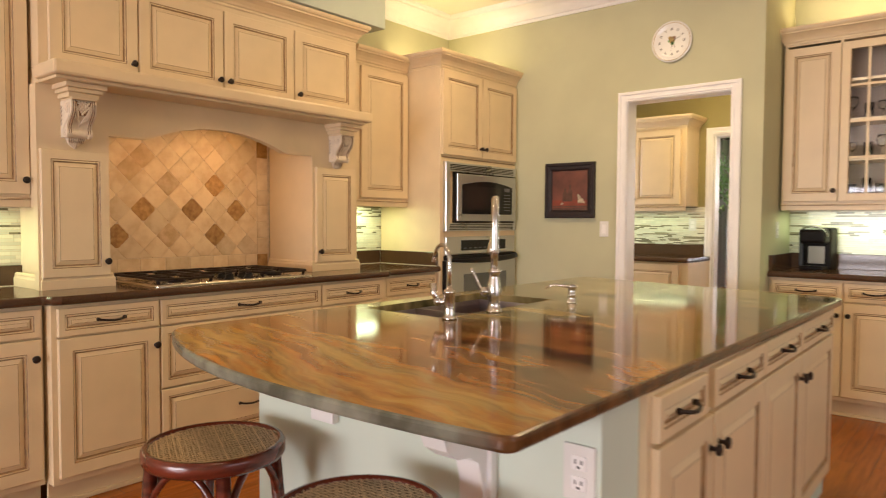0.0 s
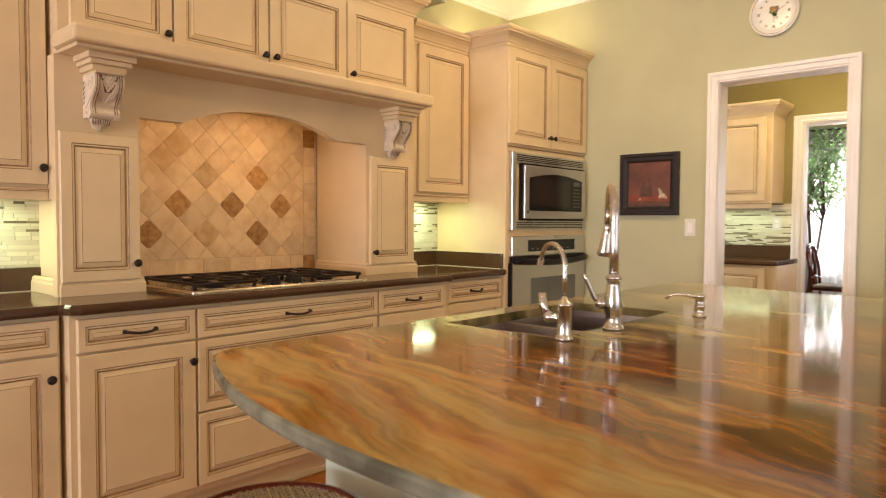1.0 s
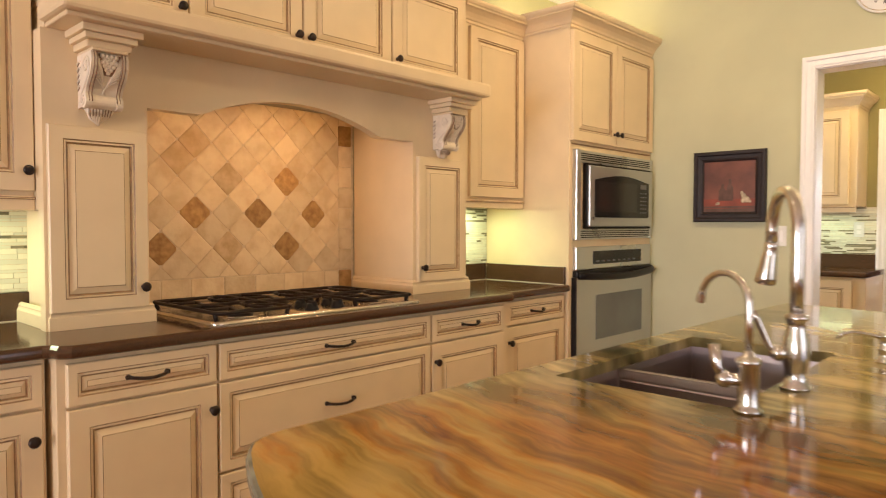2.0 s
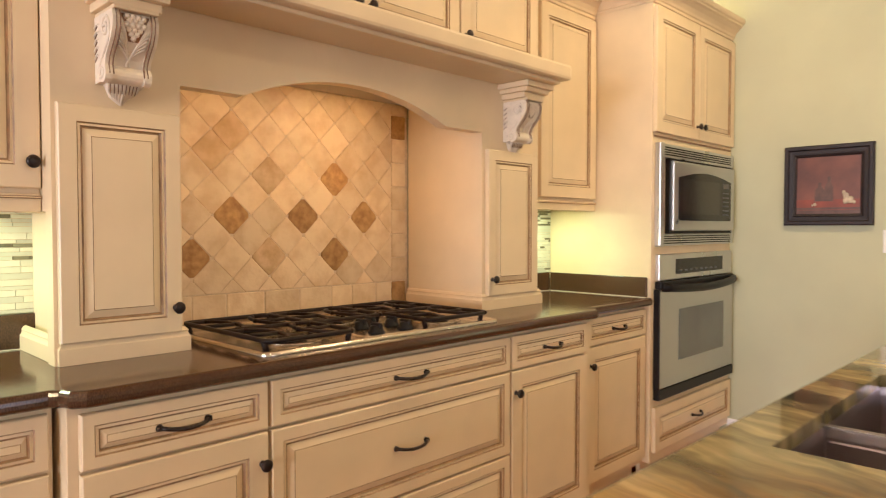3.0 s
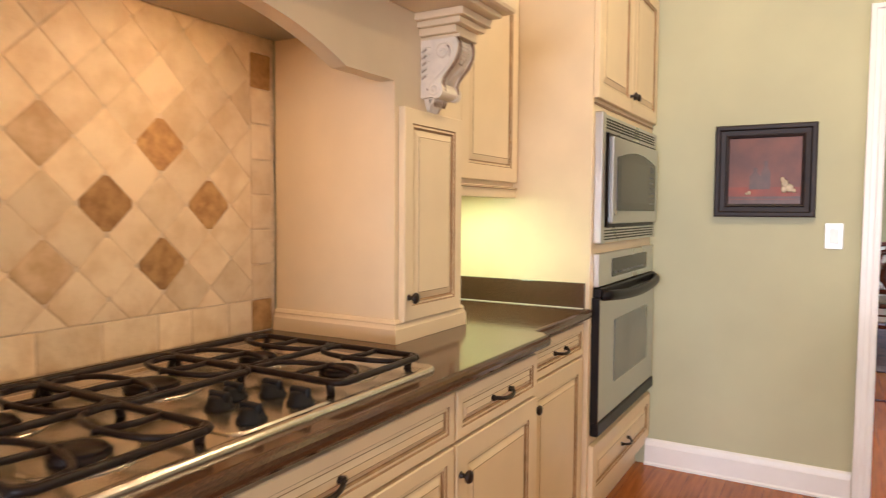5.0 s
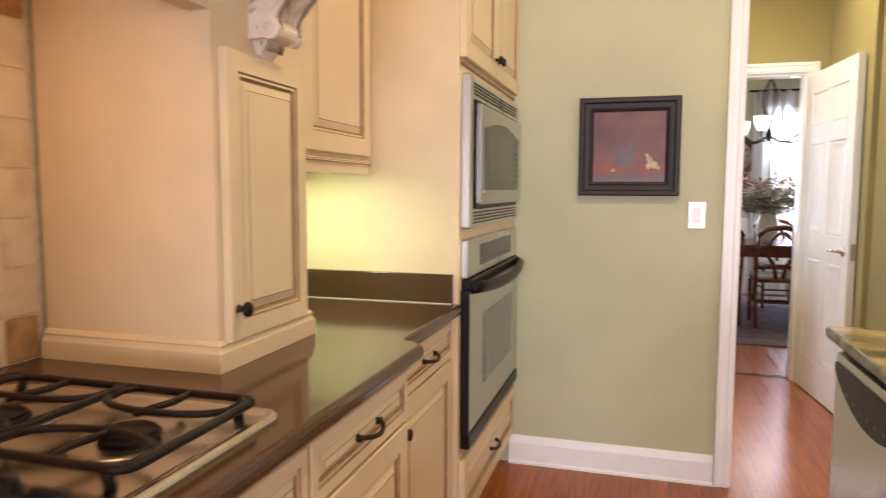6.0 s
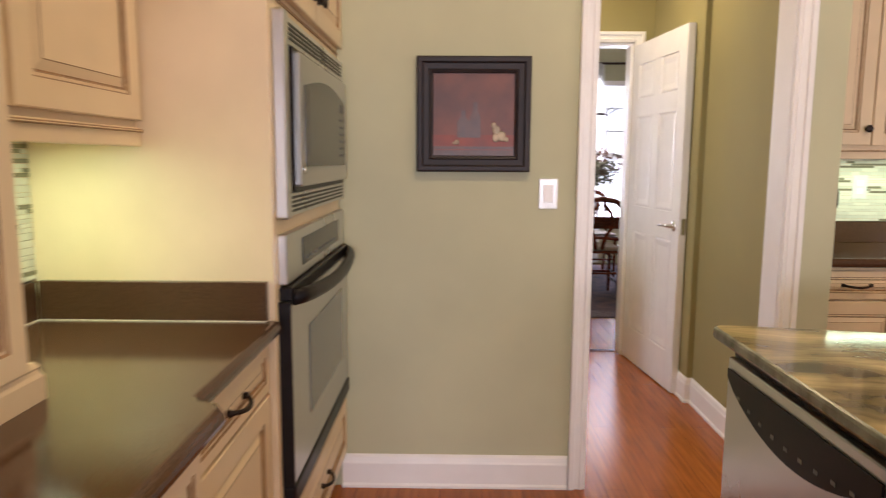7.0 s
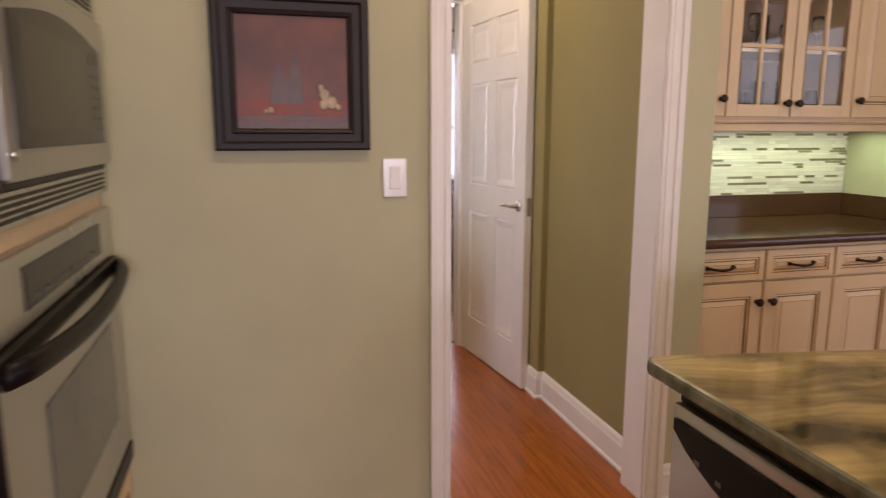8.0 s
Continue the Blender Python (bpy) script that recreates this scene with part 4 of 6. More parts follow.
for k in range(3):
    y0 = 0.034 + 0.300 * k
    y1 = y0 + 0.292
    x0, x1 = (-0.545, -0.034) if k != 1 else (-0.545, -0.262)
    bm = bmesh.new()
    zt = 0.033
    r = 0.0072
    loop = [(x, y, zt) for x, y in round_rect(x0, x1, y0, y1, 0.022, 4)]
    add_tube(bm, loop + loop[:1], r, 8)
    ym = (y0 + y1) / 2
    cx = [-0.16, -0.41] if k != 1 else [-0.40]
    if k != 1:
        add_tube(bm, [(-0.288, y0, zt), (-0.288, y1, zt)], r, 8)
    for xx in cx:
        # two long bowed loops with open ends beside each burner, and a finger from every side
        for s in (-1, 1):
            c0 = ym + s * 0.088
            add_tube(bm, [(xx + 0.112 * math.cos(radians(a)), c0 - s * 0.046 * math.sin(radians(a)), zt + 0.0015 * math.sin(radians(a))) for a in range(0, 181, 15)], r * 0.85, 8)
            edge = y0 if s < 0 else y1
            add_tube(bm, [(xx, edge, zt), (xx + 0.004 * s, ym + s * 0.10, zt), (xx - 0.012 * s, ym + s * 0.030, zt + 0.001)], r * 0.85, 8)
            for q in (-1, 1):
                add_tube(bm, [(xx + q * 0.112, c0, zt), (xx + q * 0.118, ym + s * 0.125, zt), (xx + q * 0.100, edge, zt)], r * 0.85, 8)
    for xx in (x0 + 0.03, x1 - 0.03):
        for yy, s in ((y0, 1), (y1, -1)):
            add_tube(bm, [(xx, yy, zt), (xx, yy + s * 0.004, 0.018), (xx, yy + s * 0.008, 0.005)], 0.0075, 8, 0, 0.009)
    part("grate", bm, IRON, ck, "black cast-iron grate", True)
for x, y in ((-0.066, 0.432), (-0.064, 0.552), (-0.168, 0.452), (-0.196, 0.512), (-0.148, 0.566)):
    bm = add_lathe(bmesh.new(), [(0.027, 0.009), (0.027, 0.014), (0.023, 0.018), (0.020, 0.030), (0.016, 0.034), (0.003, 0.035)], 20, Matrix.Translation((x, y, 0)))
    add_box(bm, x - 0.024, x + 0.024, y - 0.007, y + 0.007, 0.022, 0.043, 0.006)
    part("control_knob", bm, BLACKKNOB, ck, "black control knob")


# ---- island ----
IT, IH = 0.900, 0.030
def bez(p0, p1, p2, p3, n):
    out = []
    for i in range(n + 1):
        q = i / n
        out.append(tuple((1 - q) ** 3 * a + 3 * q * (1 - q) ** 2 * b + 3 * q * q * (1 - q) * c + q ** 3 * d for a, b, c, d in zip(p0, p1, p2, p3)))
    return out


def corner(p, a, b, n=5):
    return bez(a, tuple(x + 0.55 * (y - x) for x, y in zip(a, p)), tuple(x + 0.55 * (y - x) for x, y in zip(b, p)), b, n)


SX0, SX1, SY0, SY1 = -1.615, -1.215, 2.365, 3.12
ring = corner((-0.297, 1.411), (-0.2965, 1.436), (-0.322, 1.410))
ring += bez((-0.36, 1.406), (-0.78, 1.362), (-1.25, 1.362), (-1.655, 1.59), 22)
ring += corner((-1.73, 1.64), (-1.685, 1.612), (-1.724, 1.72))
ring += corner((-1.705, 4.32), (-1.705, 4.285), (-1.67, 4.317))
ring += corner((-0.246, 4.06), (-0.294, 4.067), (-0.247, 4.01))


def slab(outline, hole, z0, z1, r):
    """A stone slab with eased edges and a cut-out."""
    bm = bmesh.new()
    n = len(outline)
    pts = [Vector(p) for p in outline]
    def inset(d):
        res = []
        for i, p in enumerate(pts):
            e1, e2 = (p - pts[i - 1]).normalized(), (pts[(i + 1) % n] - p).normalized()
            nn = Vector((e1.y, -e1.x)) + Vector((e2.y, -e2.x))
            nn.normalize()
            res.append(p + nn * d)
        return res
    levels = [(-r, z0), (-r * 0.3, z0 + r * 0.3), (0, z0 + r), (0, z1 - r), (-r * 0.3, z1 - r * 0.3), (-r, z1)]
    area = sum(pts[i - 1].x * pts[i].y - pts[i].x * pts[i - 1].y for i in range(n))
    sg = 1 if area > 0 else -1
    loops = [[bm.verts.new((q.x, q.y, z)) for q in inset(d * sg)] for d, z in levels]
    for a, b in zip(loops[:-1], loops[1:]):
        for i in range(n):
            bm.faces.new((a[i], a[(i + 1) % n], b[(i + 1) % n], b[i])).material_index = 1
    hx0, hx1, hy0, hy1 = hole
    for lp, z in ((loops[0], z0), (loops[-1], z1)):
        h = [bm.verts.new((x, y, z)) for x, y in ((hx0, hy0), (hx1, hy0), (hx1, hy1), (hx0, hy1))]
        es = []
        for i in range(n):
            e = bm.edges.get((lp[i], lp[(i + 1) % n]))
            es.append(e)
        for i in range(4):
            es.append(bm.edges.new((h[i], h[(i + 1) % 4])))
        bmesh.ops.triangle_fill(bm, edges=es, use_beauty=True)
        if z == z0:
            low = h
        else:
            for i in range(4):
                bm.faces.new((low[i], low[(i + 1) % 4], h[(i + 1) % 4], h[i]))
    return bm


def slab_faces(index):
    bm = slab(ring, (SX0, SX1, SY0, SY1), IT - IH, IT, 0.008)
    bmesh.ops.delete(bm, geom=[f for f in bm.faces if f.material_index != index], context="FACES")
    for f in bm.faces:
        f.material_index = 0
    return bm


stone_top = tagged(part("island_top", slab_faces(0), STONE), "polished brown and gold banded stone island top", "worktop")
part("eased_edge", slab_faces(1), STONEEDGE, stone_top, "honed stone edge with reflected daylight painted grey-green")

island = empty("kitchen_island", pose(0, 0, 0), "island with pale green sides and cream cabinet fronts", "kitchen island")
IZ = IT - IH - 0.001
plan = [(-0.307, 1.75), (-1.437, 1.75), (-1.655, 1.95), (-1.655, 3.6), (-1.62, 3.6), (-1.62, 4.238), (-0.307, 4.02)]
bm = bmesh.new()
lo = [bm.verts.new((x, y, 0)) for x, y in plan]
hi = [bm.verts.new((x, y, IZ)) for x, y in plan]
for i in range(len(plan)):
    bm.faces.new((lo[i], lo[(i + 1) % len(plan)], hi[(i + 1) % len(plan)], hi[i]))
part("island_body", bm, PALE, island)
IB = [(0, 0), (0.018, 0), (0.018, 0.09), (0.010, 0.10), (0, 0.105)]
part("island_baseboard", add_crown(bmesh.new(), [(-0.307, 1.75), (-1.437, 1.75), (-1.655, 1.95)][::-1], IB, 0), WHITE, island)
# east front: drawers above doors
ie = [0.0, 0.455, 0.945, 1.465, 2.09]
part("cabinet_face", box(-0.311, -0.290, 1.93, 4.01, 0.10, IZ), CREAM, island)
part("toe_kick", box(-0.33, -0.312, 1.855, 4.01, 0.0, 0.10), CREAM, island)
for i in range(4):
    y0, y1 = max(1.955, 1.878 + ie[i]), 1.866 + ie[i + 1]
    d = drawer_front(island, 0, y1 - y0 - 0.05 * (i == 0), 0, 0.104, 0, True, 0.105)
    d.matrix_basis = west(y0, -0.2895, 0.757)
    k = (y1 - y0 - 0.03, 0.535) if i % 2 == 0 else (0.03, 0.535)
    d = door_front(island, 0, y1 - y0, 0, 0.617, 0, k)
    d.matrix_basis = west(y0, -0.2895, 0.128)


def island_corbel(x, k):
    side = [(0, 0.0), (0.25, 0.0), (0.25, -0.03), (0.22, -0.035), (0.18, -0.06), (0.16, -0.10), (0.125, -0.125), (0.085, -0.13), (0.055, -0.15), (0.04, -0.20), (0.03, -0.25), (0, -0.26)]
    bm = prism([(1.75 - y * (0.5 + 0.5 * k), IZ + z * k) for y, z in side], "x", x - 0.032, x + 0.032)
    add_box(bm, x - 0.045, x + 0.045, 1.725, 1.7495, IZ - 0.29 * k, IZ, 0.003)
    part("support_bracket", bm, WHITE, island, "white scrolled wooden bracket")


for x, k in ((-0.60, 1.0), (-1.12, 0.6)):
    island_corbel(x, k)

out = empty("wall_outlet", pose(-0.353, 1.7495, 0.735), "white double socket outlet on the island", "outlet")
part("plate", box(-0.036, 0.036, -0.006, 0, -0.058, 0.058, 0.003), PORCELAIN, out)
for z in (-0.021, 0.021):
    bm = box(-0.017, 0.017, -0.0085, -0.005, z - 0.015, z + 0.015, 0.003)
    ob = part("socket", bm, WHITE, out)
    for dx in (-0.007, 0.007):
        part("slot", box(dx - 0.0015, dx + 0.0015, -0.0092, -0.008, z - 0.002, z + 0.007), BLACKPL, ob)
    part("slot", box(-0.003, 0.003, -0.0092, -0.008, z - 0.011, z - 0.006), BLACKPL, ob)

# dishwasher in the island's west side
dw = empty("dishwasher", pose(-1.66, 4.232, 0, 0, 0, -90), "stainless steel dishwasher with curved black control strip", "dishwasher")
part("door", box(0, 0.62, -0.028, 0.0, 0.105, 0.842, 0.006), STEEL, dw)
ol = [(0.012, 0.815)]
for i in range(17):
    q = i / 16
    ol.append((0.012 + 0.596 * q, 0.795 - 0.085 * math.sin(math.pi * q) ** 0.75))
ol.append((0.608, 0.815))
part("control_strip", prism(ol, "y", -0.033, -0.027), BLACKPL, dw, "black curved control strip")
for i in range(9):
    q = 0.12 + 0.095 * i
    part("button", box(0.012 + 0.596 * q - 0.007, 0.012 + 0.596 * q + 0.007, -0.0342, -0.032, 0.772 - 0.035 * math.sin(math.pi * q), 0.780 - 0.035 * math.sin(math.pi * q)), bpy.data.materials["grey_print"], dw)
part("toe_panel", box(0.0, 0.62, 0.01, 0.03, 0.0, 0.10), BLACKPL, dw)
# black strip put in as the shade between door and island top
part("top_gap_shade", box(0.0, 0.62, -0.012, 0.0, 0.842, 0.860), BLACKPL, dw)

# sink: two steel bowls under the stone
sink = empty("double_sink", pose(0, 0, 0), "stainless steel undermount double-bowl sink", "sink")
SINKSTEEL = mat("satin_sink_steel", (0.42, 0.37, 0.38), 0.34, 1.0, noise_scale=4, amount=0.1)
for y0, y1, dp in ((SY0 - 0.004, 2.665, 0.17), (2.685, SY1 + 0.004, 0.22)):
    bm = bmesh.new()
    x0, x1 = SX0 - 0.004, SX1 + 0.004
    z1 = IT - IH - 0.0005
    prev = None
    for ins, z in ((-0.012, z1), (0, z1), (0.003, z1 - 0.02), (0.010, z1 - dp + 0.03), (0.022, z1 - dp + 0.008), (0.045, z1 - dp)):
        cur = [bm.verts.new(p) for p in ((x0 + ins, y0 + ins, z), (x1 - ins, y0 + ins, z), (x1 - ins, y1 - ins, z), (x0 + ins, y1 - ins, z))]
        if prev:
            for i in range(4):
                bm.faces.new((prev[i], prev[(i + 1) % 4], cur[(i + 1) % 4], cur[i]))
        prev = cur
    bm.faces.new(prev)
    bowl = part("bowl", bm, SINKSTEEL, sink)
    bm = add_lathe(bmesh.new(), [(0.042, 0), (0.042, 0.003), (0.03, 0.004), (0.028, 0.001), (0.004, 0.001)], 20, Matrix.Translation(((x0 + x1) / 2, (y0 + y1) / 2, z1 - dp + 0.0005)))
    part("drain", bm, NICKEL, bowl)
part("divider", box(SX0, SX1, 2.660, 2.690, IT - 0.11, IT - 0.052, 0.008), SINKSTEEL, sink)


# tall pull-down tap
FXY = Vector((-1.172, 2.61, IT + 0.0005))
tap = empty("kitchen_tap", Matrix.Translation(FXY), "tall nickel pull-down kitchen tap", "tap")
bm = add_lathe(bmesh.new(), [(0.031, 0), (0.031, 0.006), (0.025, 0.011), (0.022, 0.026), (0.022, 0.040), (0.026, 0.056), (0.0275, 0.078), (0.025, 0.104), (0.0195, 0.128), (0.018, 0.142), (0.0225, 0.148), (0.0235, 0.156), (0.018, 0.161), (0.014, 0.164)], 24)
part("body", bm, NICKEL, tap)
d = Vector((-0.56, 0.83, 0))
R = 0.088
pts = [Vector((0, 0, 0.155)), Vector((0, 0, 0.24)), Vector((0, 0, 0.328))] + [d * (R - R * math.cos(radians(a))) + Vector((0, 0, 0.338 + R * math.sin(radians(a)))) for a in range(15, 181, 15)]
end = pts[-1]
pts.append(end + Vector((0, 0, -0.03)))
part("spout", add_tube(bmesh.new(), pts, 0.0138, 14), NICKEL, tap)
bm = add_lathe(bmesh.new(), [(0.013, 0.0), (0.017, -0.006), (0.014, -0.014), (0.016, -0.03), (0.020, -0.06), (0.024, -0.085), (0.024, -0.098), (0.017, -0.102)], 18, Matrix.Translation(end + Vector((0, 0, -0.03))) @ Matrix.Rotation(radians(8), 4, "Y"))
part("spray_head", bm, NICKEL, tap)
bm = add_tube(bmesh.new(), [(0, 0, 0.075), (-0.030, -0.020, 0.078), (-0.045, -0.030, 0.090), (-0.065, -0.048, 0.150), (-0.072, -0.052, 0.165)], 0.0085, 10, 0, 0.006)
bmesh.ops.create_uvsphere(bm, u_segments=12, v_segments=8, radius=0.018, matrix=Matrix.Translation((-0.030, -0.020, 0.076)))
part("lever", bm, NICKEL, tap, "", True)

# small curved filter tap
ft = empty("filter_tap", pose(-1.18, 2.352, IT + 0.0005), "small polished gooseneck filter tap", "tap")
bm = add_lathe(bmesh.new(), [(0.026, 0), (0.026, 0.006), (0.022, 0.010), (0.0195, 0.016), (0.0195, 0.088), (0.0225, 0.091), (0.0225, 0.098), (0.019, 0.102), (0.010, 0.106), (0.0075, 0.116)], 20)
part("body", bm, NICKEL, ft)
d2 = Vector((-0.91, 0.42, 0))
R = 0.062
pts = [Vector((0, 0, 0.11)), Vector((0, 0, 0.17)), Vector((0, 0, 0.19))] + [d2 * (R - R * math.cos(radians(a))) + Vector((0, 0, 0.195 + R * math.sin(radians(a)))) for a in range(15, 166, 15)]
part("spout", add_tube(bmesh.new(), pts, 0.0068, 10), NICKEL, ft)
bm = bmesh.new()
add_cyl(bm, pts[-1], pts[-1] + Vector((-0.004, 0.002, -0.018)), 0.009, seg=12)
part("aerator", bm, NICKEL, ft)
bm = add_cyl(bmesh.new(), (0, 0, 0.06), (-0.034, -0.016, 0.06), 0.012, seg=12)
bmesh.ops.create_uvsphere(bm, u_segments=12, v_segments=8, radius=0.017, matrix=Matrix.Translation((-0.037, -0.018, 0.06)))
add_tube(bm, [(-0.037, -0.018, 0.06), (-0.050, -0.024, 0.085), (-0.054, -0.026, 0.125)], 0.009, 10, 0, 0.011)
part("lever", bm, NICKEL, ft, "", True)

# soap dispenser
sd = empty("soap_dispenser", pose(-1.09, 3.06, IT + 0.0005), "nickel soap dispenser with a thin curved spout", "soap dispenser")
bm = add_lathe(bmesh.new(), [(0.022, 0), (0.022, 0.005), (0.016, 0.010), (0.014, 0.026), (0.018, 0.032), (0.018, 0.038), (0.015, 0.042), (0.015, 0.060), (0.019, 0.066), (0.019, 0.074), (0.012, 0.078)], 20)
part("body", bm, NICKEL, sd)
part("spout", add_tube(bmesh.new(), [(0, 0, 0.062), (-0.035, -0.012, 0.070), (-0.065, -0.022, 0.074), (-0.090, -0.031, 0.068), (-0.103, -0.036, 0.055)], 0.0055, 8, 0, 0.004), NICKEL, sd)


# ---- bar stools ----
def stool(x, y, turn):
    """A bentwood counter stool: turned ring seat with woven cane, four splayed legs, arched braces and a foot ring."""
    root = empty("bar_stool", pose(x, y, 0, 0, 0, turn), "round bentwood bar stool with a woven cane seat", "stool", "stools at the island")
    H = 0.672
    bm = add_lathe(bmesh.new(), [(0.158, H - 0.040), (0.171, H - 0.040), (0.178, H - 0.030), (0.178, H - 0.008), (0.173, H), (0.164, H + 0.001), (0.159, H - 0.006), (0.158, H - 0.036)], 40)
    part("seat_ring", bm, DARKWOOD, root)
    # woven cane: two crossing sets of strands and a diagonal one
    bm = bmesh.new()
    rs = 0.160
    step = 0.0115
    n = int(rs / step)
    for ang, dz, wd in ((0, 0.0, 0.0021), (90, 0.0008, 0.0021), (45, 0.0016, 0.0014), (135, 0.0022, 0.0014)):
        c, s = math.cos(radians(ang)), math.sin(radians(ang))
        for i in range(-n, n + 1):
            o = i * step * (1 if ang % 90 == 0 else 1.2)
            if abs(o) >= rs - 0.004:
                continue
            hl = math.sqrt(rs * rs - o * o)
            vs = []
            for a, b in ((-hl, o - wd), (hl, o - wd), (hl, o + wd), (-hl, o + wd)):
                vs.append(bm.verts.new((a * c - b * s, a * s + b * c, H - 0.007 + dz)))
            bm.faces.new(vs)
    tagged(part("cane_weave", bm, CANE, root, "tan woven cane"), kind="stuff")
    # brown disc that paints the shade showing through the weave's holes
    bm = add_lathe(bmesh.new(), [(0.159, H - 0.012), (0.159, H - 0.010), (0.002, H - 0.010)], 32)
    part("cane_hole_shade", bm, mat("cane_shadow", (0.24, 0.15, 0.08), 0.7, noise_scale=60, amount=0.3) if "cane_shadow" not in bpy.data.materials else bpy.data.materials["cane_shadow"], root)
    for k in range(4):
        a = radians(45 + 90 * k)
        top, bot = Vector((0.150 * math.cos(a), 0.150 * math.sin(a), H - 0.030)), Vector((0.205 * math.cos(a), 0.205 * math.sin(a), 0.0))
        part("leg", add_tube(bmesh.new(), [bot, bot.lerp(top, 0.5), top], 0.014, 10, 0, 0.018), DARKWOOD, root)
    for k in range(4):
        a0, a1 = radians(45 + 90 * k), radians(135 + 90 * k)
        p0 = Vector((0.168 * math.cos(a0), 0.168 * math.sin(a0), H - 0.20))
        p1 = Vector((0.168 * math.cos(a1), 0.168 * math.sin(a1), H - 0.20))
        pts = []
        for i in range(13):
            q = i / 12
            p = p0.lerp(p1, q)
            pts.append(Vector((p.x, p.y, p.z + 0.158 * math.sin(math.pi * q) ** 0.6)))
        part("arched_brace", add_tube(bmesh.new(), pts, 0.0095, 8), DARKWOOD, root)
    part("foot_ring", add_tube(bmesh.new(), arc((0, 0, 0.19), 0.178, 0, 360, 28, (1, 0, 0), (0, 1, 0)), 0.010, 8), DARKWOOD, root)
    return root


s1 = stool(-1.262, 1.490, 20)
copy_thing(s1, pose(-0.682, 1.45, 0, 0, 0, 5))


# ---- things on the wall with the opening ----
pic = empty("framed_painting", pose(-2.287, 5.2145, 1.481), "dark framed still-life painting in red and brown", "painting")
PW, PH = 0.426, 0.426
bm = bmesh.new()
add_loft(bm, PW, PH, [(0, 0.0, 0), (0, 0.026, 0), (0.006, 0.030, 0), (0.020, 0.030, 0), (0.026, 0.022, 0), (0.046, 0.020, 0), (0.050, 0.026, 0), (0.058, 0.022, 0), (0.062, 0.012, 0)], -PW / 2, -PH / 2)
part("frame", bm, FRAMEWOOD, pic, "dark moulded wooden frame")
part("canvas", box(-0.152, 0.152, -0.0135, -0.0115, -0.152, 0.152), PAINTBG, pic)
part("painted_table", box(-0.152, 0.152, -0.0150, -0.0130, -0.152, -0.075), PAINTRED, pic)
part("painted_table_front", box(-0.152, 0.152, -0.0160, -0.0145, -0.152, -0.118), PAINTDARK, pic)
for x, w, h in ((-0.038, 0.024, 0.10), (0.006, 0.020, 0.13)):
    ol = [(x - w, -0.085), (x + w, -0.085), (x + w, -0.085 + h * 0.6), (x + 0.008, -0.085 + h * 0.78), (x + 0.008, -0.085 + h), (x - 0.008, -0.085 + h), (x - 0.008, -0.085 + h * 0.78), (x - w, -0.085 + h * 0.6)]
    part("painted_bottle", prism(ol, "y", -0.0158, -0.0150), PAINTDARK, pic)
for x, z, r in ((0.076, -0.040, 0.009), (0.086, -0.058, 0.014), (0.106, -0.080, 0.016), (0.084, -0.086, 0.013), (0.124, -0.092, 0.008), (-0.062, -0.102, 0.008), (-0.074, -0.106, 0.005)):
    bm = add_lathe(bmesh.new(), [(r, 0), (r * 0.8, 0.001), (0.001, 0.0012)], 12, Matrix.Translation((x, -0.0158, z)) @ Matrix.Rotation(radians(90), 4, "X") @ Matrix.Diagonal((1, 1.25, 1, 1)))
    part("painted_fruit", bm, PAINTLIGHT, pic)
part("painted_edge_line", box(-0.145, 0.145, -0.0168, -0.0158, -0.132, -0.129), PAINTRED, pic)

sw = empty("light_switch", pose(-1.999, 5.2145, 1.186), "white rocker light switch plate", "light switch")
part("plate", box(-0.036, 0.036, -0.006, 0, -0.058, 0.058, 0.003), PORCELAIN, sw)
bm = box(-0.0165, 0.0165, -0.0085, -0.005, -0.033, 0.033, 0.002)
part("rocker", bm, WHITE, sw)

clk = empty("wall_clock", pose(-1.507, 5.2145, 2.492), "round white porcelain plate clock with dark numerals", "clock")
rot = Matrix.Rotation(radians(90), 4, "X")
bm = add_lathe(bmesh.new(), [(0.120, 0.0), (0.138, 0.010), (0.142, 0.018), (0.139, 0.021), (0.120, 0.017), (0.105, 0.012), (0.095, 0.011), (0.002, 0.011)], 40, rot)
part("plate_body", bm, PORCELAIN, clk)
part("rim_line", add_tube(bmesh.new(), [rot @ Vector(p) for p in arc((0, 0, 0.019), 0.128, 0, 360, 40, (1, 0, 0), (0, 1, 0))], 0.0018, 6), GOLD, clk)
for k in range(12):
    a = radians(30 * k)
    bm = bmesh.new()
    c, s = math.cos(a), math.sin(a)
    for off in ((-0.004, 0.004) if k % 3 else (-0.006, 0.0, 0.006)):
        q = [(-0.0016 + off, 0.078), (0.0016 + off, 0.078), (0.0016 + off, 0.093), (-0.0016 + off, 0.093)]
        vs = [bm.verts.new((u * c + v * s, -0.0128, v * c - u * s)) for u, v in q]
        bm.faces.new(vs)
    part("numeral_bar", bm, BLACKPL, clk)
for (x, z, r, m_) in ((0.0, 0.012, 0.024, GOLD), (-0.014, 0.028, 0.012, GOLD), (0.016, 0.026, 0.012, DRYLEAF), (0.004, -0.010, 0.014, LEAF), (-0.018, 0.006, 0.010, LEAF)):
    bm = add_lathe(bmesh.new(), [(r, 0.0), (r * 0.9, 0.0012), (0.001, 0.0014)], 14, Matrix.Translation((x, -0.0115, z)) @ rot)
    part("painted_flower", bm, m_, clk)
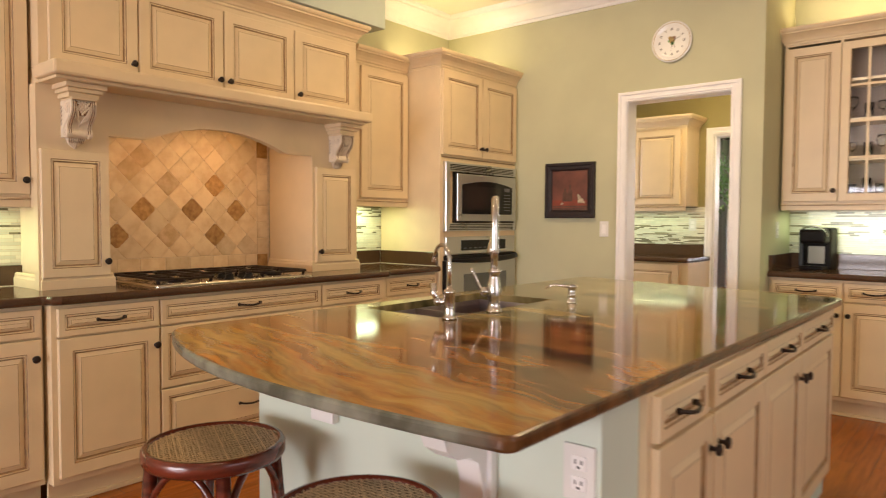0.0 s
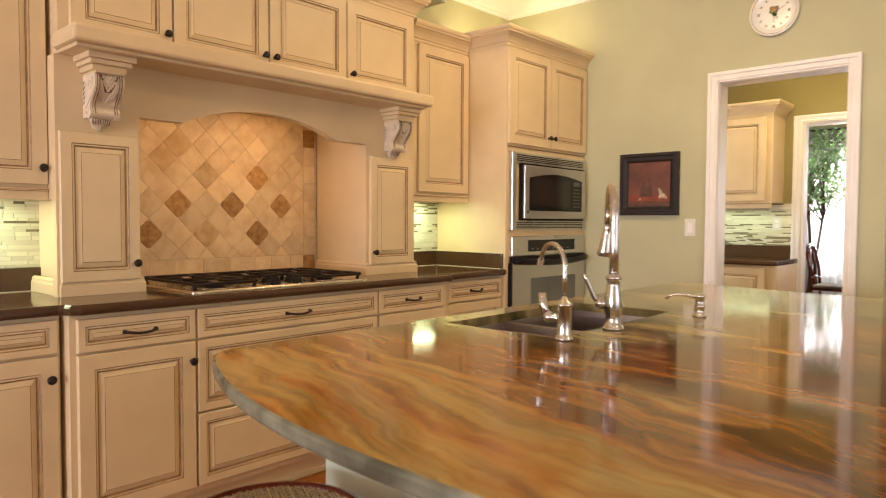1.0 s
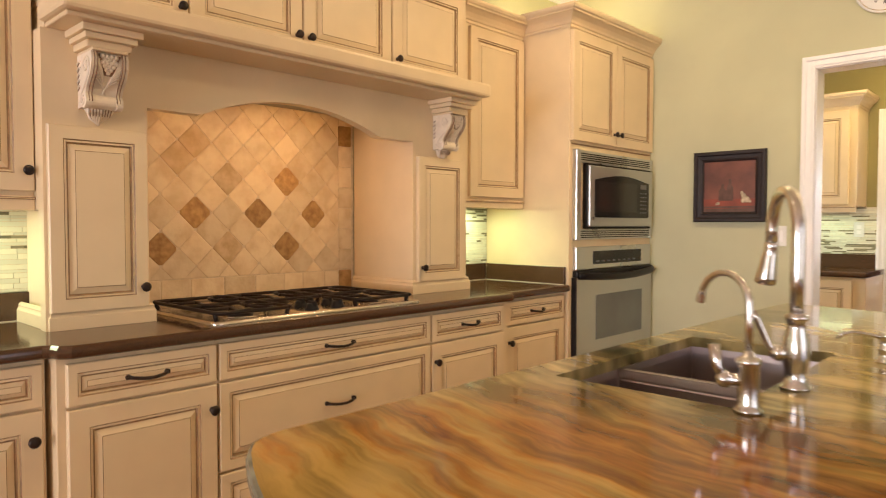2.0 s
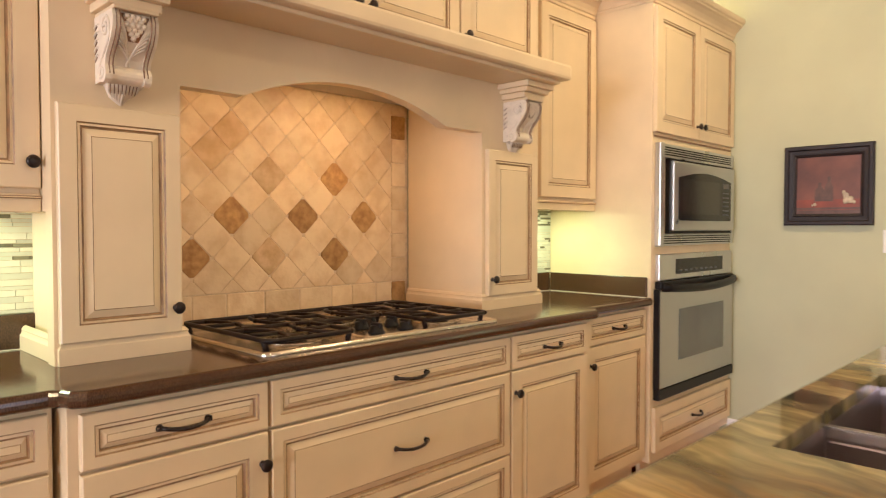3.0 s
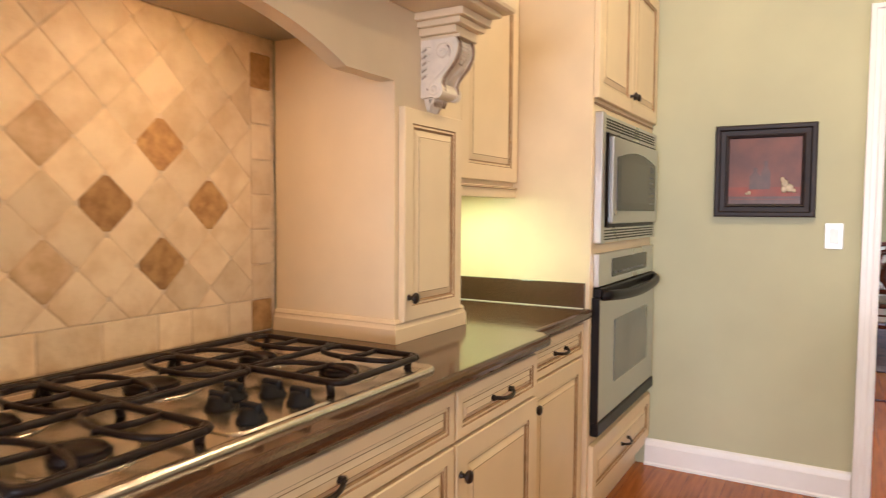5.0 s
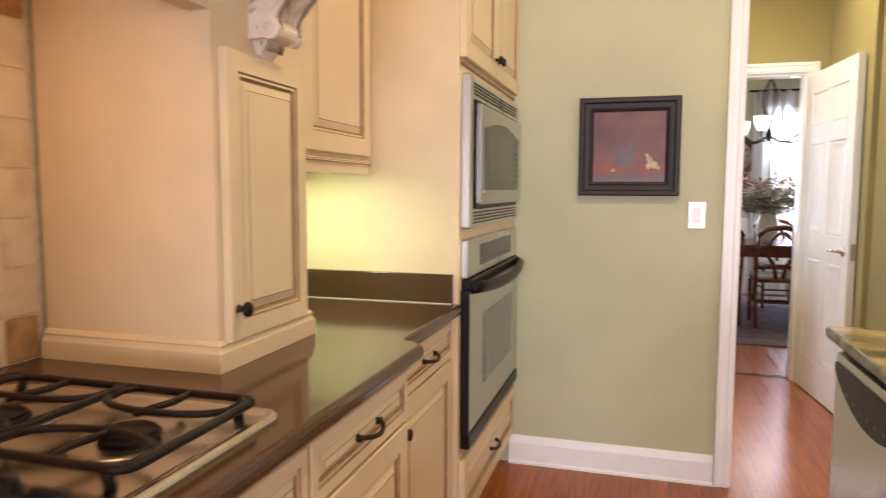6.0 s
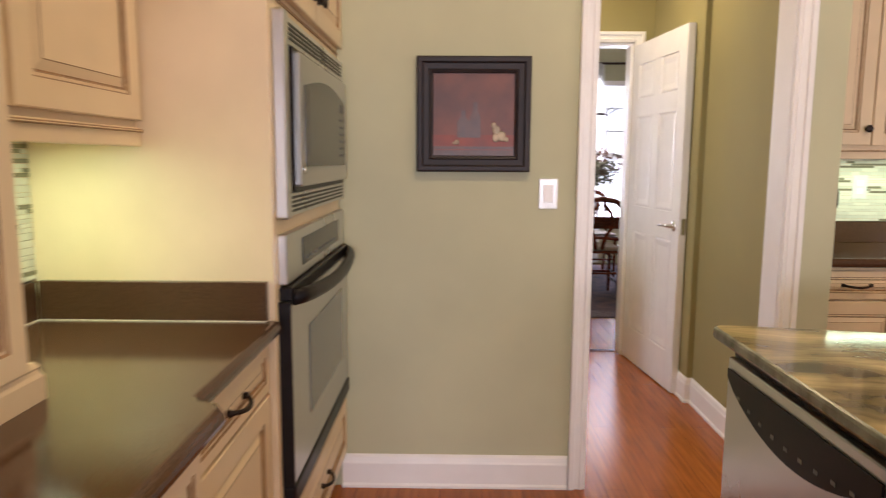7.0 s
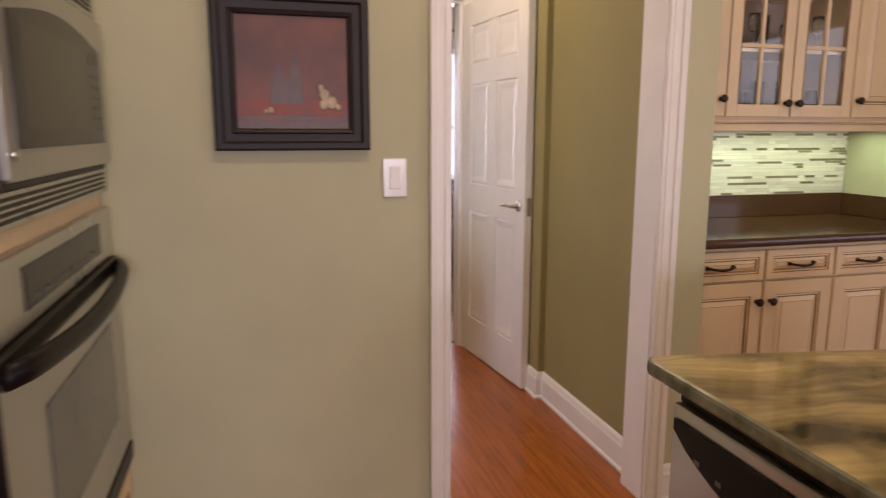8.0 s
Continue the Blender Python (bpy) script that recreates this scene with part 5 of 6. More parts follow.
for a, ln, w in ((150, 0.050, 0.003), (65, 0.070, 0.0022), (180, 0.060, 0.002)):
    c, s = math.cos(radians(a)), math.sin(radians(a))
    bm = bmesh.new()
    vs = [bm.verts.new((u * c + v * s, -0.0165, v * c - u * s)) for u, v in ((-w, 0), (w, 0), (w * 0.4, ln), (-w * 0.4, ln))]
    bm.faces.new(vs)
    bmesh.ops.solidify(bm, geom=bm.faces[:], thickness=0.001)
    part("clock_hand", bm, BLACKPL, clk)


# ---- nook with glass-fronted cabinets (fronts face -y) ----
NB, NF = 6.0, 5.445
nb = base_unit(pose(-0.901, NF, 0), 1.369, NB - NF, [("drawer", 0.02, 0.435, DZ0, DZ1, 0.115), ("drawer", 0.445, 0.775, DZ0, DZ1, 0.115), ("drawer", 0.785, 1.115, DZ0, DZ1, 0.115), ("drawer", 1.125, 1.385, DZ0, DZ1, 0.1),
    ("door", 0.02, 0.435, 0.135, DT, (0.408, 0.655)), ("door", 0.445, 0.775, 0.135, DT, (0.472, 0.655)), ("door", 0.785, 1.115, 0.135, DT, (1.088, 0.655)), ("door", 1.125, 1.385, 0.135, DT, (1.15, 0.655))], "cream glazed base cabinet run with drawers and doors")
bm = box(-0.901, 0.469, 5.41, NB - 0.001, CT - 0.038, CT)
top = tagged(part("worktop", bm, QUARTZ), "dark brown quartz worktop in the nook", "worktop")
part("nosing", bullnose(bmesh.new(), [(-0.901, 5.41), (0.469, 5.41)], CT - 0.038, CT), QUARTZ, top)
tagged(part("worktop_upstand", box(-0.901, 0.449, NB - 0.021, NB - 0.001, CT, CT + 0.105, 0.002), QUARTZ), "dark quartz upstand behind the worktop", "upstand")
tagged(part("worktop_upstand", box(0.449, 0.469, 5.42, NB - 0.001, CT, CT + 0.105, 0.002), QUARTZ), "dark quartz upstand along the end wall", "upstand")
tagged(part("worktop_upstand", box(-0.901, -0.881, 5.42, NB - 0.022, CT, CT + 0.105, 0.002), QUARTZ), "dark quartz upstand along the side wall", "upstand")

nu = empty("glass_cabinet", pose(-0.885, 5.65, 0), "cream wall cabinet with two glazed doors showing glassware", "cabinet")
UW = 1.354
for u0, u1 in ((0, 0.02), (0.335, 0.353), (0.970, 0.988), (UW - 0.02, UW)):
    part("side_panel", box(u0, u1, 0.0, 0.349, 1.37, 2.46), CREAM, nu)
for z in (1.37, 2.44):
    part("cabinet_board", box(0.0205, UW - 0.0205, 0.001, 0.349, z, z + 0.02), CREAM, nu)
# shade inside the glazed cabinet is put into the back panel's dull brown
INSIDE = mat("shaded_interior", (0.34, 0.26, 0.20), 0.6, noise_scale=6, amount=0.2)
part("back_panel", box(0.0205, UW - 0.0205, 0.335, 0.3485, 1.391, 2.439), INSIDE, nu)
for z in (1.66, 1.92, 2.18):
    part("shelf", box(0.354, 0.969, 0.03, 0.333, z - 0.009, z + 0.009), CREAM, nu)
bm = box(0, UW, -0.001, 0.02, 1.325, 1.37, 0.003)
add_box(bm, 0, UW, -0.010, 0.0, 1.356, 1.364, 0.003, 1)
part("light_rail", bm, [CREAM, GLAZE], nu)
door_front(nu, 0.012, 0.342, 1.385, 2.42, 0.0005, (0.318, 1.455))
glass_door(nu, 0.348, 0.657, 1.385, 2.42, 0.0005, 2, 4, (0.632, 1.44))
glass_door(nu, 0.665, 0.974, 1.385, 2.42, 0.0005, 2, 4, (0.690, 1.44))
door_front(nu, 0.982, UW - 0.012, 1.385, 2.42, 0.0005, (1.005, 1.455))
part("crown", add_crown(bmesh.new(), [(0.0, 0.34), (0.0, -0.001), (UW, -0.001)], crown_profile(), 2.45), CREAM, nu)

# drinking glasses on the shelves
def tumbler(x, y, z, r, h, stem):
    if stem:
        prof = [(r * 0.85, 0), (r * 0.8, 0.003), (0.004, 0.008), (0.004, h * 0.45), (r * 0.7, h * 0.55), (r, h * 0.75), (r * 0.85, h), (r * 0.80, h), (r * 0.92, h * 0.75), (r * 0.6, h * 0.57), (0.001, h * 0.50)]
    else:
        prof = [(r * 0.8, 0), (r, h), (r - 0.002, h), (r * 0.8 - 0.002, 0.006), (0.001, 0.006)]
    return tagged(part("drinking_glass", add_lathe(bmesh.new(), prof, 14, Matrix.Translation((x, y, z))), GLASS), "clear stemmed glass on a shelf" if stem else "clear tumbler on a shelf", "glass", "glassware")


rg = random.Random(4)
for z in (1.391, 1.6695, 1.9295):
    for i in range(7):
        x = -0.885 + 0.40 + i * 0.083
        tumbler(x, 5.65 + 0.12 + 0.05 * (i % 2), z, 0.030, rg.choice((0.11, 0.15)), z > 1.4 and i % 2 == 0)

# pod coffee maker
cf = empty("coffee_maker", pose(-0.685, 5.825, CT + 0.0005, 0, 0, -8) @ Matrix.Scale(0.88, 4), "black single-serve coffee maker with a grey water tank", "coffee maker")
bm = box(-0.10, 0.10, -0.02, 0.15, 0.0, 0.33, 0.022)
part("body", bm, BLACKPL, cf)
part("brew_head", box(-0.095, 0.095, -0.15, 0.0, 0.20, 0.325, 0.03), BLACKPL, cf)
part("drip_tray", box(-0.085, 0.085, -0.14, -0.02, 0.0, 0.03, 0.008), BLACKPL, cf)
part("handle_band", add_tube(bmesh.new(), arc((0, -0.09, 0.265), 0.098, 0, 180, 14, (1, 0, 0), (0, -0.6, 0.8)), 0.008, 8), SILVER, cf)
part("front_panel", box(-0.06, 0.06, -0.0255, -0.018, 0.045, 0.185, 0.004), SILVER, cf, "silver front plate")
part("water_tank", box(-0.135, -0.101, -0.02, 0.14, 0.02, 0.30, 0.012), mat("smoky_tank", (0.10, 0.11, 0.12), 0.15, noise_scale=6, amount=0.2), cf)

for m_, lbl in ((pose(-0.9015, 5.62, 1.19, 0, 0, 90), "white socket plate on the nook wall"), (pose(-0.36, 5.9935, 1.19), "white double socket plate on the mosaic"), (pose(-2.0, 7.1115, 1.215), "white socket plate on the mosaic")):
    o = empty("wall_outlet", m_, lbl, "outlet")
    part("plate", box(-0.036, 0.036, -0.006, 0, -0.058, 0.058, 0.003), PORCELAIN, o)
    for z in (-0.02, 0.02):
        part("socket", box(-0.016, 0.016, -0.008, -0.005, z - 0.014, z + 0.014, 0.003), WHITE, o)


# ---- pantry behind the opening ----
wall("wall_pantry_east_far", box(-1.075, -0.93, 6.22, 7.12, 0, 2.75), OLIVE, "olive yellow painted wall")
bm = box(-1.045, -0.974, 6.0, 6.22, 0, 2.75)
wall("wall_pantry_east", bm, OLIVE, "olive yellow painted wall")
DX0, DX1, DZT = -1.815, -1.205, 2.065
bm = box(-3.65, DX0, 7.12, 7.24, 0, 2.75)
add_box(bm, DX1, 3.7, 7.12, 7.24, 0, 2.75)
add_box(bm, DX0, DX1, 7.12, 7.24, DZT, 2.75)
wall("wall_pantry_north", bm, OLIVE, "olive yellow painted wall")
# unseen closing wall, with an opening made up for the fill lamp
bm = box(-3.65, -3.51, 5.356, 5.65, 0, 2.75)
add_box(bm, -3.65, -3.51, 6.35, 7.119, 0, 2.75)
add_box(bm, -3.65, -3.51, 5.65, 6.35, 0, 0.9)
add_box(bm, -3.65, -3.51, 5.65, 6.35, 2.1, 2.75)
wall("wall_pantry_west_unseen", bm, OLIVE, "olive yellow painted wall")
tagged(part("ceiling_pantry", box(-3.65, -0.93, 5.356, 7.24, 2.75, 2.85), CEIL), "warm white painted ceiling", "ceiling", kind="structure")
casing("trim_dining_door", DX0, DX1, DZT, 7.1195, 0.065)
jamb("trim_dining_jamb", DX0, DX1, DZT, 7.1205, 7.239)
tagged(part("threshold", box(DX0 + 0.018, DX1 - 0.018, 7.19, 7.235, 0, 0.006, 0.002), DARKWOOD), "thin wooden threshold strip", "threshold", kind="structure")

base_unit(pose(-3.0, 6.53, 0), 1.17, 0.585, [("door", 0.05, 0.56, 0.135, 0.855, (0.53, 0.76)), ("door", 0.575, 1.09, 0.135, 0.855, (0.60, 0.76))], "cream base cabinet in the pantry")
bm = box(-3.0, -1.825, 6.505, 7.118, CT - 0.038, CT)
top = tagged(part("worktop", bm, QUARTZ), "dark brown quartz worktop in the pantry", "worktop")
part("nosing", bullnose(bmesh.new(), [(-3.0, 6.505), (-1.825, 6.505)], CT - 0.038, CT), QUARTZ, top)
tagged(part("worktop_upstand", box(-3.0, -1.885, 7.099, 7.119, CT, CT + 0.105, 0.002), QUARTZ), "dark quartz upstand behind the worktop", "upstand")
wall_unit(pose(-3.0, 6.785, 0), 1.045, 0.334, 1.39, 2.14, [(0.06, 0.52, 1.405, 2.10, (0.49, 1.46)), (0.535, 0.995, 1.405, 2.10, (0.56, 1.46))], "cream wall cabinet in the pantry", [(0.0, -0.001), (1.045, -0.001), (1.045, 0.33)])

# six-panel door standing open against the side wall
door = empty("door_1", pose(-1.201, 7.10, 0.008, 0, 0, -83.85), "white six-panel interior door standing open", "door", kind="structure")
DW_, DH_ = 0.775, 2.03
part("leaf", box(0, DW_, 0.004, 0.036, 0, DH_, 0.002), WHITE, door)
st, mid = 0.105, 0.10
pw = (DW_ - 2 * st - mid) / 2
for u in (st, st + pw + mid):
    for z0, z1 in ((0.22, 0.86), (1.02, 1.58), (1.69, 1.90)):
        bm = bmesh.new()
        add_loft(bm, pw, z1 - z0, [(0, 0.0, 0), (0.004, 0.0006, 0), (0.012, 0.0055, 0), (0.020, 0.0060, 0), (0.045, 0.0015, 0), (0.047, 0.001, 0)])
        ob = part("door_panel", bm, WHITE, door)
        ob.location = (u, 0.004, z0)
bm = bmesh.new()
# stiles and rails stand proud of the panels
for u0, u1, z0, z1 in ((0, st, 0, DH_), (DW_ - st, DW_, 0, DH_), (st, DW_ - st, 0, 0.22), (st, DW_ - st, 0.86, 1.02), (st, DW_ - st, 1.58, 1.69), (st, DW_ - st, 1.90, DH_), (st + pw, st + pw + mid, 0.22, 0.86), (st + pw, st + pw + mid, 1.02, 1.58), (st + pw, st + pw + mid, 1.69, 1.90)):
    add_box(bm, u0, u1, -0.004, 0.0038, z0, z1, 0.0015)
part("stiles_and_rails", bm, WHITE, door)
bm = add_lathe(bmesh.new(), [(0.030, 0), (0.030, 0.004), (0.022, 0.008), (0.010, 0.010), (0.009, 0.045)], 18, Matrix.Translation((DW_ - 0.065, -0.004, 0.945)) @ rot)
add_tube(bm, [(DW_ - 0.065, -0.046, 0.945), (DW_ - 0.10, -0.050, 0.946), (DW_ - 0.15, -0.048, 0.943), (DW_ - 0.175, -0.046, 0.938)], 0.009, 10, 0, 0.007)
part("door_handle", bm, NICKEL, door, "brushed nickel lever handle")
part("latch_plate", box(DW_ - 0.001, DW_ + 0.0015, 0.008, 0.032, 0.90, 0.99), NICKEL, door)


# ---- dining room beyond ----
bm = box(-3.65, -2.75, 11.3, 11.42, 0, 2.9)
for x0, x1 in ((-1.75, -0.70), (0.40, 3.7)):
    add_box(bm, x0, x1, 11.3, 11.42, 0, 2.9)
for x0, x1 in ((-2.75, -1.75), (-0.70, 0.40)):
    add_box(bm, x0, x1, 11.3, 11.42, 0, 0.45)
    add_box(bm, x0, x1, 11.3, 11.42, 2.3, 2.9)
wall("wall_dining_north", bm)
wall("wall_dining_west", box(-3.65, -3.51, 7.241, 11.3, 0, 2.9))
wall("wall_dining_east", box(3.56, 3.7, 7.241, 11.3, 0, 2.9))
wall("wall_dining_top", box(-3.65, 3.7, 7.12, 7.24, 2.75, 2.9))
tagged(part("ceiling_dining", box(-3.7, 3.7, 7.24, 11.42, 2.9, 3.0), CEIL), "white painted ceiling", "ceiling", kind="structure")
for x0, x1 in ((-3.5, -2.76), (-1.74, -0.71), (0.41, 3.5)):
    tagged(part("trim_wainscot", box(x0, x1, 11.27, 11.299, 0, 0.92, 0.004), WHITE), "white painted wainscot panel", "wainscot", kind="structure")
    tagged(part("trim_chair_rail", box(x0, x1, 11.255, 11.2695, 0.89, 0.95, 0.004), WHITE), "white chair rail", "chair rail", kind="structure")
tagged(part("backdrop", box(-3.6, 1.4, 11.75, 11.76, 0.2, 2.6), WINDOWGLOW), "bright daylight outside the windows", "backdrop", kind="structure")
for i, (x0, x1) in enumerate(((-2.75, -1.75), (-0.70, 0.40))):
    wn = empty(f"window_{i + 1}", pose(0, 0, 0), "white framed window with glazing bars", "window", kind="structure")
    for a, b in ((x0, x0 + 0.06), (x1 - 0.06, x1)):
        part("window_frame", box(a, b, 11.28, 11.36, 0.45, 2.3), WHITE, wn)
    for a, b in ((0.45, 0.51), (2.24, 2.3), (1.35, 1.40)):
        part("window_frame", box(x0 + 0.06, x1 - 0.06, 11.285, 11.355, a, b), WHITE, wn)
    for k in range(1, 4):
        xx = x0 + (x1 - x0) * k / 4
        part("glazing_bar", box(xx - 0.009, xx + 0.009, 11.30, 11.33, 0.51, 2.24), WHITE, wn)
    for z in (0.79, 1.07, 1.68, 1.96):
        part("glazing_bar", box(x0 + 0.06, x1 - 0.06, 11.302, 11.328, z - 0.009, z + 0.009), WHITE, wn)


def curtain(x0, x1):
    bm = bmesh.new()
    n = int((x1 - x0) / 0.012)
    a, b = [], []
    for i in range(n + 1):
        x = x0 + (x1 - x0) * i / n
        y = 11.20 + 0.022 * math.sin(i * 0.75) + 0.01 * math.sin(i * 0.31)
        a.append(bm.verts.new((x, y, 0.02)))
        b.append(bm.verts.new((x, y * 0.999 + 0.0112, 2.5)))
    for i in range(n):
        bm.faces.new((a[i], a[i + 1], b[i + 1], b[i]))
    bmesh.ops.solidify(bm, geom=bm.faces[:], thickness=0.003)
    tagged(part("curtain", bm, SHEER, None, "", True), "white sheer curtain hanging in folds", "curtain")


for x0, x1 in ((-3.25, -2.30), (-1.95, -1.60), (-0.95, -0.50), (0.30, 0.6)):
    curtain(x0, x1)
for x0, x1 in ((-3.1, -1.5), (-1.0, 0.65)):
    tagged(part("curtain_rod", add_cyl(bmesh.new(), (x0, 11.21, 2.5), (x1, 11.21, 2.5), 0.014, seg=10), BRONZE), "dark bronze curtain rod above the window", "curtain rod")

rug = empty("rug", pose(-1.1, 9.65, 0.001), "dark patterned rug under the dining table", "rug")
part("rug_field", box(-1.35, 1.35, -1.2, 1.2, 0, 0.010, 0.003), RUG, rug)
bm = box(-1.5, 1.5, -1.42, -1.2005, 0, 0.0095, 0.003)
add_box(bm, -1.5, 1.5, 1.2005, 1.42, 0, 0.0095, 0.003)
add_box(bm, -1.5, -1.3505, -1.2, 1.2, 0, 0.0095, 0.003)
add_box(bm, 1.3505, 1.5, -1.2, 1.2, 0, 0.0095, 0.003)
part("rug_border", bm, RUGBORDER, rug)
part("rug_edge", box(-1.5, 1.5, -1.45, -1.4205, 0, 0.009), RUG, rug)

tb = empty("dining_table", pose(-1.05, 9.75, 0.011), "dark red-brown wooden dining table", "table")
part("tabletop", box(-0.85, 0.85, -0.5, 0.5, 0.72, 0.755, 0.008), DARKWOOD, tb)
part("apron", box(-0.75, 0.75, -0.42, 0.42, 0.63, 0.72, 0.004), DARKWOOD, tb)
for sx in (-1, 1):
    for sy in (-1, 1):
        bm = add_lathe(bmesh.new(), [(0.03, 0), (0.028, 0.04), (0.022, 0.06), (0.032, 0.10), (0.038, 0.30), (0.030, 0.45), (0.042, 0.50), (0.042, 0.64)], 14, Matrix.Translation((sx * 0.7, sy * 0.37, 0)))
        part("leg", bm, DARKWOOD, tb)


def chair(m):
    """A dark wooden chair with a curved pierced back and an upholstered seat."""
    root = empty("dining_chair", m, "dark wooden dining chair with a pale upholstered seat", "chair", "chairs round the dining table")
    part("seat", box(-0.22, 0.22, -0.20, 0.22, 0.43, 0.455, 0.008), DARKWOOD, root)
    part("cushion", box(-0.205, 0.205, -0.185, 0.205, 0.455, 0.49, 0.016), mat("pale_seat_fabric", (0.42, 0.36, 0.30), 0.9, noise_scale=60, amount=0.2) if "pale_seat_fabric" not in bpy.data.materials else bpy.data.materials["pale_seat_fabric"], root)
    for sx in (-1, 1):
        part("leg", add_tube(bmesh.new(), [(sx * 0.19, 0.19, 0), (sx * 0.195, 0.195, 0.43)], 0.015, 8, 0, 0.02), DARKWOOD, root)
        part("back_leg", add_tube(bmesh.new(), [(sx * 0.19, -0.24, 0), (sx * 0.195, -0.19, 0.25), (sx * 0.20, -0.19, 0.45), (sx * 0.205, -0.215, 0.70), (sx * 0.19, -0.255, 0.90)], 0.017, 8), DARKWOOD, root)
    pts = [(-0.205, -0.25, 0.86), (-0.14, -0.262, 0.925), (0, -0.27, 0.95), (0.14, -0.262, 0.925), (0.205, -0.25, 0.86)]
    bm = add_tube(bmesh.new(), pts, 0.026, 8)
    part("top_rail", bm, DARKWOOD, root)
    for pts in ([(-0.03, -0.195, 0.47), (-0.05, -0.21, 0.58), (-0.12, -0.23, 0.70), (-0.09, -0.25, 0.82), (-0.02, -0.262, 0.90)], [(0.03, -0.195, 0.47), (0.05, -0.21, 0.58), (0.12, -0.23, 0.70), (0.09, -0.25, 0.82), (0.02, -0.262, 0.90)]):
        part("back_splat", add_tube(bmesh.new(), pts, 0.019, 8), DARKWOOD, root)
    part("back_rail", add_tube(bmesh.new(), [(-0.20, -0.195, 0.56), (0, -0.205, 0.585), (0.20, -0.195, 0.56)], 0.016, 8), DARKWOOD, root)
    for z in (0.14, 0.22):
        for sx in (-1, 1):
            part("stretcher", add_cyl(bmesh.new(), (sx * 0.192, 0.19, z), (sx * 0.192, -0.21, z), 0.010, seg=8), DARKWOOD, root)
    part("stretcher", add_cyl(bmesh.new(), (-0.19, 0.19, 0.20), (0.19, 0.19, 0.20), 0.010, seg=8), DARKWOOD, root)
    part("stretcher", add_cyl(bmesh.new(), (-0.19, -0.20, 0.24), (0.19, -0.20, 0.24), 0.010, seg=8), DARKWOOD, root)
    return root


c1 = chair(pose(-0.98, 9.17, 0.011))
copy_thing(c1, pose(-1.52, 9.20, 0.011, 0, 0, 4))
copy_thing(c1, pose(-0.50, 9.22, 0.011, 0, 0, -6))
copy_thing(c1, pose(-2.10, 9.72, 0.011, 0, 0, -90))
copy_thing(c1, pose(-1.45, 10.35, 0.011, 0, 0, 180))
copy_thing(c1, pose(-0.75, 10.35, 0.011, 0, 0, 184))

vs = empty("flower_vase", pose(-0.98, 9.72, 0.7665), "white ceramic pitcher vase with dried flowers", "vase")
bm = add_lathe(bmesh.new(), [(0.075, 0), (0.095, 0.03), (0.115, 0.12), (0.105, 0.21), (0.078, 0.27), (0.085, 0.31), (0.095, 0.325), (0.088, 0.325), (0.070, 0.27), (0.002, 0.25)], 28)
part("vase", bm, PORCELAIN, vs)
rf = random.Random(7)
stems, blooms, leaves = bmesh.new(), bmesh.new(), bmesh.new()
for i in range(70):
    a, q = rf.uniform(0, 6.28), rf.uniform(0.25, 1.0)
    tip = Vector((math.cos(a) * 0.42 * q, math.sin(a) * 0.42 * q, 0.34 + rf.uniform(0.05, 0.36) * (1.15 - 0.5 * q)))
    add_tube(stems, [(0.03 * math.cos(a), 0.03 * math.sin(a), 0.28), tip * 0.5 + Vector((0, 0, 0.22)), tip], 0.003, 5)
    for k in range(7):
        p = tip + Vector((rf.gauss(0, 0.025), rf.gauss(0, 0.025), rf.gauss(0, 0.025)))
        bmesh.ops.create_icosphere(blooms, subdivisions=1, radius=rf.uniform(0.006, 0.016), matrix=Matrix.Translation(p))
    for k in range(12):
        p = Vector((math.cos(a + rf.gauss(0, 0.3)) * 0.30 * rf.uniform(0.2, 1), math.sin(a) * 0.30 * rf.uniform(0.2, 1), 0.32 + rf.uniform(-0.02, 0.22)))
        u = Vector((rf.gauss(0, 1), rf.gauss(0, 1), rf.gauss(0, 0.7))).normalized() * 0.045
        w = u.orthogonal().normalized() * 0.010
        leaves.faces.new([leaves.verts.new(p + o) for o in (-u, w, u, -w)])
tagged(part("stems", stems, BARK, vs), kind="stuff")
tagged(part("blooms", blooms, DRYLEAF, vs), kind="stuff")
tagged(part("leaves", leaves, mat("olive_leaf", (0.11, 0.11, 0.05), 0.6, noise_scale=6, amount=0.4, per_island=0.4), vs), kind="stuff")

# wall clock with a pendulum case
wc = empty("pendulum_clock", pose(-1.13, 11.299, 1.72), "dark wooden schoolhouse clock with a round dial", "clock")
bm = add_lathe(bmesh.new(), [(0.25, 0), (0.26, 0.04), (0.24, 0.06), (0.20, 0.055), (0.195, 0.045), (0.002, 0.044)], 32, rot)
part("bezel", bm, mat("mahogany", (0.14, 0.035, 0.02), 0.3, noise_scale=14, amount=0.4), wc)
part("dial", add_lathe(bmesh.new(), [(0.19, 0.045), (0.19, 0.048), (0.002, 0.049)], 32, rot), mat("aged_dial", (0.62, 0.52, 0.36), 0.5, noise_scale=8, amount=0.15), wc)
for k in range(12):
    a = radians(30 * k)
    p = Vector((0.15 * math.sin(a), -0.0495, 0.15 * math.cos(a)))
    part("numeral_bar", add_tube(bmesh.new(), [p * 0.88, p * 1.1], 0.006, 5), BLACKPL, wc)
for a, ln in ((-85, 0.10), (-20, 0.14)):
    part("clock_hand", add_tube(bmesh.new(), [(0, -0.054, 0), (ln * math.sin(radians(a)), -0.054, ln * math.cos(radians(a)))], 0.005, 5), BLACKPL, wc)
part("pendulum_case", box(-0.15, 0.15, -0.09, 0.0, -0.50, -0.20, 0.01), bpy.data.materials["mahogany"], wc)
